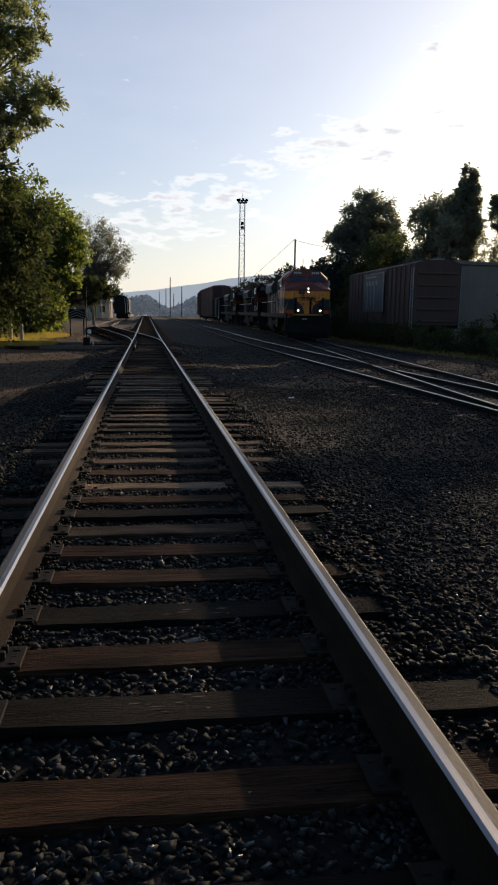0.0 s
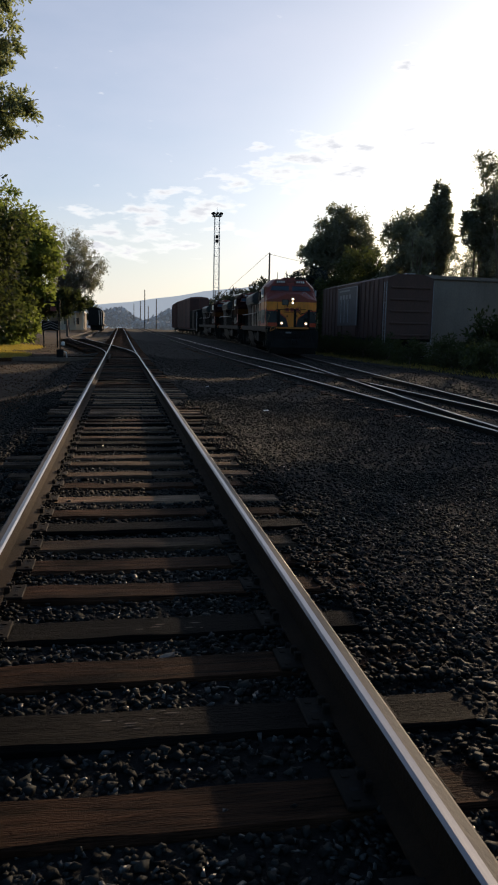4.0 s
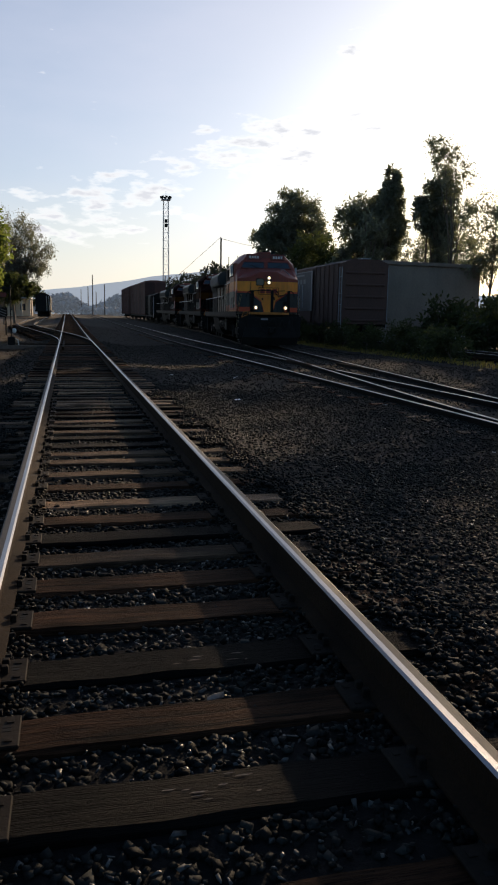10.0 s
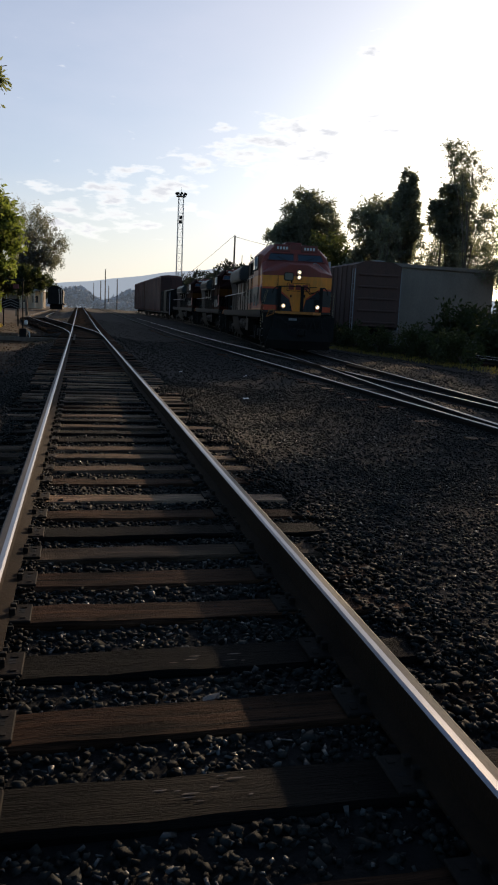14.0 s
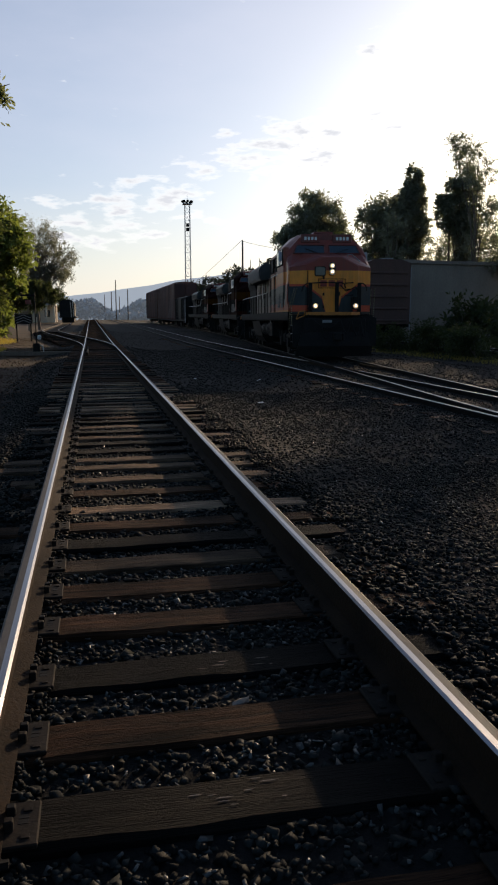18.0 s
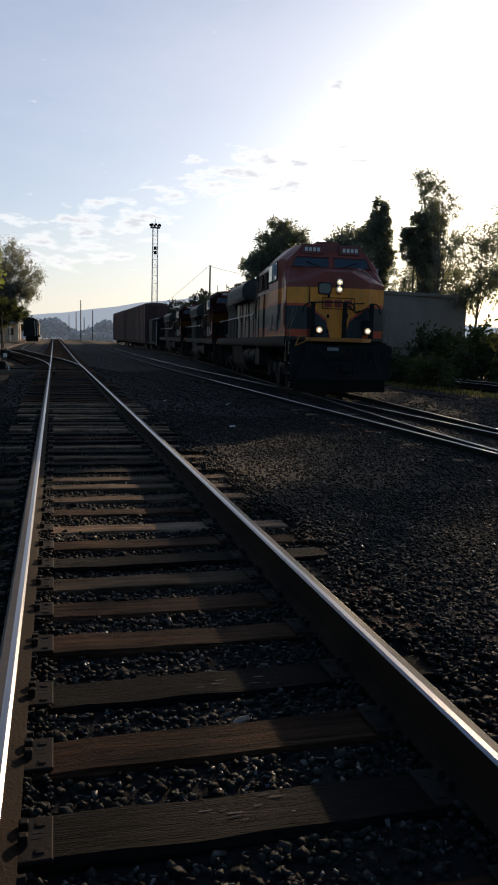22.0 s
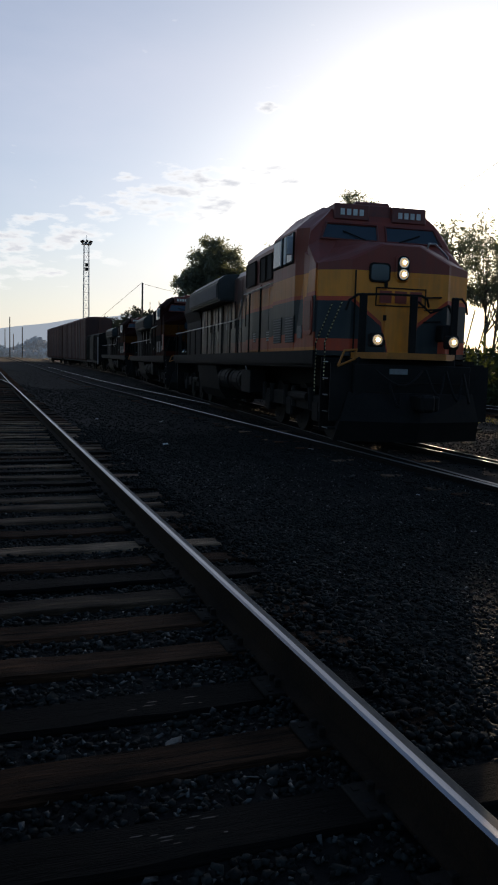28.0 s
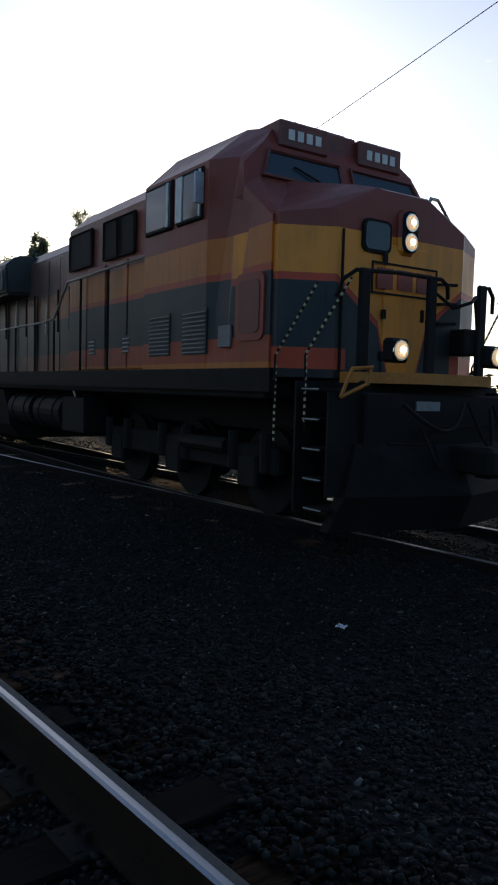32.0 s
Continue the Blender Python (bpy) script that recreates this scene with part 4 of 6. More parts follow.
        loft(bm, [[(r * math.cos(a * math.pi / 9), y, z + r * math.sin(a * math.pi / 9)) for a in range(18)] for r, y in ((0.085, 0.633), (0.072, 0.624), (0.044, 0.617), (0.013, 0.614))])
        part("lens", bm, M_LENS, ring_)
        if striped:
            part("filament", tube(B(), (0, 0.606, z), (0, 0.612, z), 0.032, n=12), M_BULB, ring_)
    for s in (-1, 1):
        d = part("ditch_light", box(B(), s * 0.725 - 0.135, s * 0.725 + 0.135, 0.02, 0.15, 1.80, 2.04, 0.03), M_DARK, loco, "black housing of a lit ditch light")
        part("bezel", tube(B(), (s * 0.725, 0.0, 1.92), (s * 0.725, 0.03, 1.92), 0.102, n=20), M_CHROME, d)
        bm = B()
        loft(bm, [[(s * 0.725 + r * math.cos(a * math.pi / 9), y, 1.92 + r * math.sin(a * math.pi / 9)) for a in range(18)] for r, y in ((0.088, -0.002), (0.072, -0.012), (0.044, -0.018), (0.013, -0.021))])
        part("lens", bm, M_LENS, d)
        if striped:
            part("filament", tube(B(), (s * 0.725, -0.030, 1.92), (s * 0.725, -0.023, 1.92), 0.032, n=12), M_BULB, d)
    # front handrails
    bm = pipe(B(), [(-1.14, 0.52, 2.44), (-1.09, 0.48, 2.62), (-0.95, 0.44, 2.72), (-0.4, 0.43, 2.75), (0.28, 0.44, 2.75), (0.40, 0.46, 2.70), (0.46, 0.50, 2.56)], 0.022)
    part("handrail_return", pipe(B(), [(0.95, 0.44, 2.72), (1.09, 0.45, 2.73), (1.20, 0.48, 2.64), (1.25, 0.52, 2.46)], 0.022), M_DARK, loco)
    rails_ = part("front_handrail", bm, M_DARK, loco, "black pipe handrail")
    for x in (-0.838, 0.135, 0.955):
        part("handrail_post", box(B(), x - 0.072, x + 0.072, 0.41, 0.47, 1.64, 2.75, 0.02), M_DARK, rails_)
    part("mu_cable", pipe(B(), [(0.3, 0.6, 2.66), (0.45, 0.4, 2.45), (0.62, 0.3, 2.52), (0.8, 0.4, 2.6), (0.95, 0.5, 2.4), (1.0, 0.5, 2.1)], 0.018), M_DARK, loco)
    part("stand_box", box(B(), 0.72, 0.95, 0.45, 0.70, 1.95, 2.25, 0.02), M_DARK, loco)
    part("uncoupling_loop", pipe(B(), [(-1.4, 0.1, 1.45), (-1.3, 0.06, 1.72), (-1.1, 0.02, 1.74), (-1.12, 0.04, 1.58), (-1.4, 0.1, 1.45)], 0.02), M_YELLOW, loco, "yellow steel loop")
    # cab
    sec = lambda y, zt, wt, ze, hw=1.53: [(-1.53, y, 1.64), (1.53, y, 1.64), (hw, y, ze), (wt, y, zt), (-wt, y, zt), (-hw, y, ze)]
    bm = B()
    loft(bm, [sec(1.10, 3.36, 1.46, 3.28), sec(1.70, 3.84, 1.30, 3.72, 1.50), sec(1.84, 4.28, 1.16, 4.0, 1.42), sec(1.97, 4.50, 0.95, 4.10, 1.38), sec(2.40, 4.59, 1.0, 4.14), sec(4.05, 4.60, 1.05, 4.14)])
    cab = part("cab", bm, M_FLEET, loco, "banded cab with a dark red top")
    for s in (-1, 1):
        # windshields lie on the sloping front
        a = [(s * 0.09, 1.712, 3.87), (s * 1.25, 1.712, 3.87), (s * 1.12, 1.81, 4.18), (s * 0.09, 1.81, 4.18)]
        bm = B()
        loft(bm, [[(x, y - 0.012, z) for x, y, z in a], [(x, y + 0.1, z) for x, y, z in a]])
        w = part("windshield", bm, M_GLASS, cab, "dark windshield")
        bm = B()
        pipe(bm, [(x, y - 0.02, z) for x, y, z in a + a[:1]], 0.02, 5)
        part("window_frame", bm, M_RED, w)
        part("wiper", pipe(B(), [(s * 0.35, 1.67, 3.88), (s * 0.80, 1.73, 4.04)], 0.012, 5), M_DARK, w)
        nb = part("number_board", box(B(), s * 0.60 - 0.36, s * 0.60 + 0.36, 1.81, 2.30, 4.27, 4.575, 0.02), M_RED, cab, "dark number board with pale bars")
        for k in range(4):
            x = s * 0.60 - 0.195 + 0.13 * k
            part("bar", box(B(), x - 0.042, x + 0.042, 1.800, 1.811, 4.36, 4.475), M_WHITE, nb, "plain white bar")
        for k, (y0, y1) in enumerate(((2.50, 3.14), (3.24, 4.0))):
            w = part("side_window", box(B(), s * 1.532 - 0.03, s * 1.532 + 0.03, y0, y1, 3.48, 4.10, 0.02), M_DARK, cab, "framed cab side window")
            part("pane", box(B(), s * 1.555 - 0.012, s * 1.555 + 0.012, y0 + 0.05, y1 - 0.05, 3.53, 4.05), M_GLASS, w)
        for y0, y1 in ((2.52, 2.56), (2.96, 3.12), (3.32, 3.37)):
            part("window_post", box(B(), s * 1.572 - 0.008, s * 1.572 + 0.008, y0, y1, 3.52, 4.06), M_WHITE, cab, "pale window post")
        part("mirror", box(B(), s * 1.60, s * 1.72, 2.38, 2.42, 3.62, 3.98, 0.01), M_GALV, cab)
        em = part("emblem_panel", rounded(B(), (s * 1.54, 1.46, 2.38), (0.27, 0.36), 0.012, 0.10, "x"), M_EMBLEM, cab, "red oblong emblem panel")
        part("emblem_inset", rounded(B(), (s * 1.555, 1.46, 2.38), (0.20, 0.28), 0.006, 0.08, "x"), M_RED, em, "plain dark red inset")
        part("data_plate", box(B(), s * 1.54 - 0.012, s * 1.54 + 0.012, 1.82, 2.08, 1.97, 2.21), M_ROOF, cab, "small grey plate")
        for y0 in (2.36, 3.27):
            lv = part("louvre", box(B(), s * 1.53 - 0.012, s * 1.53 + 0.012, y0, y0 + 0.58, 1.90, 2.44), M_GREEN, cab, "louvred vent")
            for k in range(10):
                z = 1.925 + 0.052 * k
                bm = B()
                loft(bm, [[(s * 1.535, y, z), (s * 1.560, y, z - 0.008), (s * 1.560, y, z), (s * 1.535, y, z + 0.016)] for y in (y0 + 0.02, y0 + 0.56)])
                part("slat", bm, M_ROOF, lv)
    part("roof_front", box(B(), -0.26, 0.26, 1.90, 2.35, 4.26, 4.60, 0.02), M_RED, cab)
    part("air_conditioner", box(B(), -0.42, 0.30, 2.1, 3.4, 4.60, 4.70, 0.03), M_RED, cab)
    bm = B()
    for k in range(3):
        tube(bm, (0.25 - 0.14 * k, 7.2, 4.36), (0.25 - 0.14 * k, 6.75 + 0.08 * k, 4.39), 0.03, 0.07, 10)
    box(bm, -0.1, 0.32, 7.15, 7.25, 4.20, 4.39)
    part("horn", bm, M_DARK, cab)
    part("antenna", tube(B(), (-0.3, 2.4, 4.70), (-0.3, 2.4, 4.83), 0.01, n=5), M_DARK, cab)
    # full-width cabinet behind the cab, with the raised walkway
    bm = B()
    loft(bm, [[(-1.36, y, 1.64), (1.36, y, 1.64), (1.36, y, 4.10), (1.02, y, 4.40), (-1.02, y, 4.40), (-1.36, y, 4.10)] for y in (4.05, 7.30)])
    cabinet = part("cabinet", bm, M_FLEET, loco, "banded equipment cabinet")
    bm = B()
    loft(bm, [[(-0.98, y, 1.64), (0.98, y, 1.64), (0.98, y, 3.98), (0.74, y, 4.22), (-0.74, y, 4.22), (-0.98, y, 3.98)] for y in (7.30, 16.2)])
    hood = part("long_hood", bm, M_FLEET, loco, "banded engine hood with streaked doors")
    bm = B()
    loft(bm, [[(-1.03, y, 3.05), (-1.02, y, 1.64), (1.02, y, 1.64), (1.03, y, 3.05), (1.16, y, 3.45), (1.10, y, 4.10), (-1.10, y, 4.10), (-1.16, y, 3.45)] for y in (16.2, 19.6)])
    part("radiator", bm, M_DARK, loco, "sooty radiator section")
    bm = B()
    loft(bm, [[(-1.48, y, 3.34), (1.48, y, 3.34), (1.52, y, 3.92), (1.25, y, 4.16), (-1.25, y, 4.16), (-1.52, y, 3.92)] for y in (10.6, 16.1)])
    bmesh.ops.bevel(bm, geom=bm.edges[:], offset=0.05, segments=2, affect="EDGES")
    brake = part("dynamic_brake", bm, M_GREEN, loco, "overhanging dark brake-grid box")
    for s in (-1, 1):
        # The lead's panel is paler: reflected sky put into its colour.
        part("grid", box(B(), s * 1.515 - 0.012, s * 1.515 + 0.012, 10.75, 15.95, 3.44, 3.84), M_PANEL if striped else M_DARK, brake, "side panel, greyed on the lead for its sky reflection")
        for k in range(4):
            y0 = 4.15 + 0.78 * k
            ajar(part("cabinet_door", box(B(), s * 1.372 - 0.014, s * 1.372 + 0.014, y0, y0 + 0.68, 1.75, 3.36, 0.01), M_FLEET, cabinet), s * 1.372, y0 + 0.34)
        for k, (y0, y1) in enumerate(((4.66, 5.15), (5.25, 5.74), (6.24, 7.18))):
            vw = part("dark_vent", box(B(), s * 1.39 - 0.012, s * 1.39 + 0.012, y0, y1, 3.42, 3.98, 0.01), M_DARK, cabinet)
            part("vent_frame", pipe(B(), [(s * 1.395, y0, 3.42), (s * 1.395, y1, 3.42), (s * 1.395, y1, 3.98), (s * 1.395, y0, 3.98), (s * 1.395, y0, 3.42)], 0.022, 4), M_PLATE, vw)
        for y0 in (4.75, 6.05):
            vt = part("small_louvre", box(B(), s * 1.385 - 0.012, s * 1.385 + 0.012, y0, y0 + 0.26, 1.98, 2.24), M_GREEN, cabinet)
            for k in range(4):
                part("slat", box(B(), s * 1.40 - 0.012, s * 1.40 + 0.012, y0 + 0.02, y0 + 0.24, 2.0 + 0.06 * k, 2.02 + 0.06 * k), M_GALV, vt)
        for k in range(13):
            y0 = 7.42 + 0.67 * k
            top = 3.30 if 9.9 < y0 < 16 else 3.92
            dr = part("hood_door", box(B(), s * 0.992 - 0.016, s * 0.992 + 0.016, y0, y0 + 0.59, 1.75, top, 0.01), M_FLEET, hood)
            ajar(dr, s * 0.992, y0 + 0.3)
            part("latch", box(B(), s * 1.02 - 0.014, s * 1.02 + 0.014, y0 + 0.03, y0 + 0.07, 2.5, 3.3), M_STEEL if k % 3 == 0 else M_DARK, dr)
        # walkway handrails
        bm = pipe(B(), [(s * 1.47, 4.05, 3.27), (s * 1.47, 7.1, 3.22), (s * 1.47, 7.75, 2.66), (s * 1.47, 8.4, 2.62), (s * 1.47, 16.0, 2.62), (s * 1.47, 19.8, 2.62)], 0.019)
        hr = part("side_handrail", bm, M_STEEL, loco, "worn bright pipe handrail")
        for y in (5.4, 6.5, 7.75, 8.8, 10.0, 11.2, 12.4, 13.6, 14.8, 16.0, 17.2, 18.4, 19.7):
            part("handrail_post", tube(B(), (s * 1.47, y, 1.62), (s * 1.47, y, 3.23 if y < 7 else 2.62), 0.019, n=6), M_DARK, hr)
    # tanks and running gear
    bm = B()
    loft(bm, [[(-1.3, y, 0.62), (-1.1, y, 0.34), (1.1, y, 0.34), (1.3, y, 0.62), (1.45, y, 1.36), (-1.45, y, 1.36)] for y in (10.9, 14.4)])
    part("fuel_tank", bm, M_DARK, loco, "black fuel tank")
    for s in (-1, 1):
        for y0 in (7.6, 9.25):
            bm = tube(B(), (s * 1.13, y0, 1.0), (s * 1.13, y0 + 1.4, 1.0), 0.31, n=20)
            for yb in (0.3, 1.05):
                tube(bm, (s * 1.13, y0 + yb, 1.0), (s * 1.13, y0 + yb + 0.06, 1.0), 0.325, n=20)
            part("air_reservoir", bm, M_DARK, loco)
        part("battery_box", box(B(), s * 1.2 - 0.22, s * 1.2 + 0.22, 6.45, 7.45, 0.70, 1.30, 0.02), M_DARK, loco)
        part("drain_pipe", pipe(B(), [(s * 1.44, 6.75, 1.30), (s * 1.46, 6.80, 1.40), (s * 1.42, 6.86, 1.50)], 0.018), M_GALV, loco)
    part("tank_core", box(B(), -0.8, 0.8, 7.5, 10.9, 0.6, 1.4, 0.05), M_DARK, loco)
    for yc in (3.9, 17.1):
        bm = B()
        truck_frame(bm, yc, (-1.85, 0, 1.85), 2.4)
        part("truck_frame", bm, M_DARK, loco)
    sets = [wheelset(loco, yc + a, 0.53) for yc in (3.9, 17.1) for a in (-1.85, 0, 1.85)]
    bm = box(B(), -1.35, 1.35, 20.0, 20.15, 0.3, 1.62, 0.02)
    box(bm, -0.14, 0.14, 20.1, 21.2, 0.72, 0.98, 0.03)
    part("rear_plate", bm, M_DARK, loco)
    return loco, sets


lead, lead_wheels = locomotive("lead_locomotive", "orange, black and dark red diesel locomotive with lit headlights", M_FLEET, M_NOSE, M_LAMP, True)
trail, trail_wheels = locomotive("trailing_locomotive", "dark weathered diesel locomotive coupled behind the leading one", M_FLEET_DARK, M_NOSE_DARK, M_CHROME, False)
third, third_wheels = locomotive("trailing_locomotive", "dark weathered diesel locomotive coupled ahead of the freight cars", M_FLEET_DARK, M_NOSE_DARK, M_CHROME, False)


def boxcar(name, label, paint, length, height, panel=False):
    car = tagged(new(name), label, "boxcar", group="freight cars")
    hw = 1.50
    bm = B()
    loft(bm, [[(-hw, y, 1.05), (hw, y, 1.05), (hw, y, height - 0.22), (0.9, y, height), (-0.9, y, height), (-hw, y, height - 0.22)] for y in (0.35, length - 0.35)])
    body = part("body", bm, paint, car)
    k = int(length / 0.95)
    for s in (-1, 1):
        for i in range(k + 1):
            y = 0.4 + i * (length - 0.8) / k
            if abs(y - length / 2) > 1.7:
                part("side_post", box(B(), s * (hw + 0.03) - 0.035, s * (hw + 0.03) + 0.035, y - 0.05, y + 0.05, 1.05, height - 0.24), paint, body)
        dr = part("sliding_door", box(B(), s * (hw + 0.06) - 0.04, s * (hw + 0.06) + 0.04, length / 2 - 1.55, length / 2 + 1.55, 1.15, height - 0.35, 0.02), paint, car, "corrugated sliding door")
        for i in range(7):
            z = 1.45 + i * (height - 2.0) / 6.5
            part("rib", box(B(), s * (hw + 0.11) - 0.02, s * (hw + 0.11) + 0.02, length / 2 - 1.5, length / 2 + 1.5, z - 0.04, z + 0.04), paint, dr)
        part("side_sill", box(B(), s * (hw - 0.02) - 0.06, s * (hw - 0.02) + 0.06, 0.4, length - 0.4, 0.85, 1.06), M_DARK, car)
        lad = part("ladder", box(B(), s * (hw + 0.10) - 0.02, s * (hw + 0.10) + 0.02, 0.40, 0.44, 0.7, height - 0.5), M_GALV, car, "pale steel ladder")
        part("stile", box(B(), s * (hw + 0.10) - 0.02, s * (hw + 0.10) + 0.02, 0.84, 0.88, 0.7, height - 0.5), M_GALV, lad)
        for i in range(int((height - 1.4) / 0.36)):
            part("rung", tube(B(), (s * (hw + 0.10), 0.42, 0.85 + 0.36 * i), (s * (hw + 0.10), 0.86, 0.85 + 0.36 * i), 0.014, n=5), M_GALV, lad)
        if panel:
            pn = part("grey_panel", box(B(), s * (hw + 0.10), s * (hw + 0.14), 6.4, 11.4, 1.92, 4.77, 0.01), M_PANEL, car, "dull grey panel with a pale edge")
            part("frame_bar", box(B(), s * (hw + 0.135), s * (hw + 0.15), 6.4, 6.62, 1.92, 4.77), M_ROOF, pn)
            part("frame_bar", box(B(), s * (hw + 0.135), s * (hw + 0.15), 6.62, 11.4, 4.71, 4.77), M_ROOF, pn)
            for i in range(4):
                part("bar", box(B(), s * (hw + 0.135), s * (hw + 0.15), 8.0 + 0.78 * i, 8.5 + 0.78 * i, 3.90, 4.22), M_ROOF, pn, "plain pale bar")
            part("bar", box(B(), s * (hw + 0.135), s * (hw + 0.15), 8.3, 11.0, 4.46, 4.58), M_ROOF, pn, "plain pale bar")
            for i in range(3):
                part("door_rod", box(B(), s * (hw + 0.135), s * (hw + 0.17), 8.6 + 0.9 * i, 8.66 + 0.9 * i, 2.15, 3.85), M_GALV, pn)
    for y in (0.33, length - 0.33):
        for i in range(5):
            z = 1.3 + i * (height - 1.7) / 4.6
            part("end_rib", box(B(), -1.35, 1.35, y - 0.06, y + 0.06, z - 0.07, z + 0.07, 0.03), paint, body)
    part("roof_walk", box(B(), -0.3, 0.3, 0.3, length - 0.3, height + 0.02, height + 0.07), M_GALV, car)
    for y in (-0.35, length - 0.3):
        part("coupler", box(B(), -0.13, 0.13, y, y + 0.65, 0.74, 0.98, 0.03), M_DARK, car)
    sets = []
    for yc in (2.2, length - 2.2):
        bm = B()
        for s in (-1, 1):
            box(bm, s * 1.0 - 0.08, s * 1.0 + 0.08, yc - 1.15, yc + 1.15, 0.36, 0.62, 0.04)
        box(bm, -1.0, 1.0, yc - 0.2, yc + 0.2, 0.5, 0.95, 0.03)
        part("truck_frame", bm, M_DARK, car)
        sets += [wheelset(car, yc + a, 0.42) for a in (-0.88, 0.88)]
    return car, sets


def autorack(name, label, length=27.6, height=6.15):
    """A tall enclosed car carrier: rows of steel panels between posts, a low-pitched roof, end doors."""
    car = tagged(new(name), label, "rail car", group="freight cars")
    part("deck", box(B(), -1.45, 1.45, 0.4, length - 0.4, 0.80, 1.12, 0.02), M_DARK, car)
    bm = B()
    loft(bm, [[(-1.52, y, height - 0.32), (1.52, y, height - 0.32), (1.45, y, height - 0.12), (0.5, y, height), (-0.5, y, height), (-1.45, y, height - 0.12)] for y in (0.45, length - 0.45)])
    part("roof", bm, M_RACK, car)
    n = 16
    w = (length - 0.9) / n
    pm = bpy.data.meshes.new("side_panel")
    bm = box(B(), -0.03, 0.03, 0.06, w - 0.06, 1.12, height - 0.32, 0.01)
    for k in range(4):
        box(bm, -0.05, 0.05, 0.10, w - 0.10, 1.5 + k * 1.0, 1.56 + k * 1.0)
    bm.to_mesh(pm)
    bm.free()
    pm.materials.append(M_RACK)
    qm = bpy.data.meshes.new("side_post")
    bm = box(B(), -0.07, 0.07, -0.06, 0.06, 0.95, height - 0.3, 0.01)
    bm.to_mesh(qm)
    bm.free()
    qm.materials.append(M_RACK)
    for s in (-1, 1):
        for k in range(n):
            shared("side_panel", pm, car, pose(s * 1.47, 0.45 + k * w, 0))
        for k in range(n + 1):
            shared("side_post", qm, car, pose(s * 1.50, 0.45 + k * w, 0))
    for y in (0.45, length - 0.45):
        for s in (-1, 1):
            part("end_door", box(B(), s * 0.74 - 0.72, s * 0.74 + 0.72, y - 0.04, y + 0.04, 1.1, height - 0.33, 0.02), M_RACK, car)
    for y in (-0.35, length - 0.3):
        part("coupler", box(B(), -0.13, 0.13, y, y + 0.75, 0.74, 0.98, 0.03), M_DARK, car)
    sets = []
    for yc in (3.0, length - 3.0):
        bm = B()
        for s in (-1, 1):
            box(bm, s * 1.0 - 0.08, s * 1.0 + 0.08, yc - 1.15, yc + 1.15, 0.36, 0.62, 0.04)
        box(bm, -1.0, 1.0, yc - 0.2, yc + 0.2, 0.5, 0.85, 0.03)
        part("truck_frame", bm, M_DARK, car)
        sets += [wheelset(car, yc + q, 0.42) for q in (-0.88, 0.88)]
    return car, sets


racks = [autorack("covered_car_carrier", "tall rusty-red covered car carrier in the moving train") for k in range(2)]
hopper, hopper_wheels = boxcar("short_boxcar", "short dark boxcar coupled between locomotives and car carriers", M_DARK, 12.2, 4.0)
parked, _ = boxcar("parked_boxcar", "tall brown boxcar with a pale-edged grey panel, on a siding", M_BOX, 16.6, 5.2, panel=True)
parked.matrix_basis = pose(SID, 46.6, LOW + float(rise(55)))

# a low flat-roofed building beyond the siding, turned a little
depot = tagged(new("depot_building"), "plain grey-brown flat-roofed building beyond the siding", "building")
depot.matrix_basis = pose(21.3, 50.75, -0.5, 0, 0, 8)
part("wall", box(B(), 0, 8.5, 0, 0.25, 0, 5.6, 0.02), M_STUCCO, depot)
part("wall", box(B(), 0, 8.5, 4.75, 5.0, 0, 5.6, 0.02), M_STUCCO, depot)
part("wall", box(B(), 0, 0.25, 0.25, 4.75, 0, 5.6, 0.02), M_STUCCO, depot)
part("wall", box(B(), 8.25, 8.5, 0.25, 4.75, 0, 5.6, 0.02), M_STUCCO, depot)
part("roof", box(B(), -0.12, 8.65, -0.15, 5.15, 5.6, 5.86, 0.03), M_STUCCO, depot, "flat roof slab with a small overhang")
part("plinth", box(B(), -0.04, 8.54, -0.05, 0.0, 0, 0.7, 0.01), M_ROOF, depot)

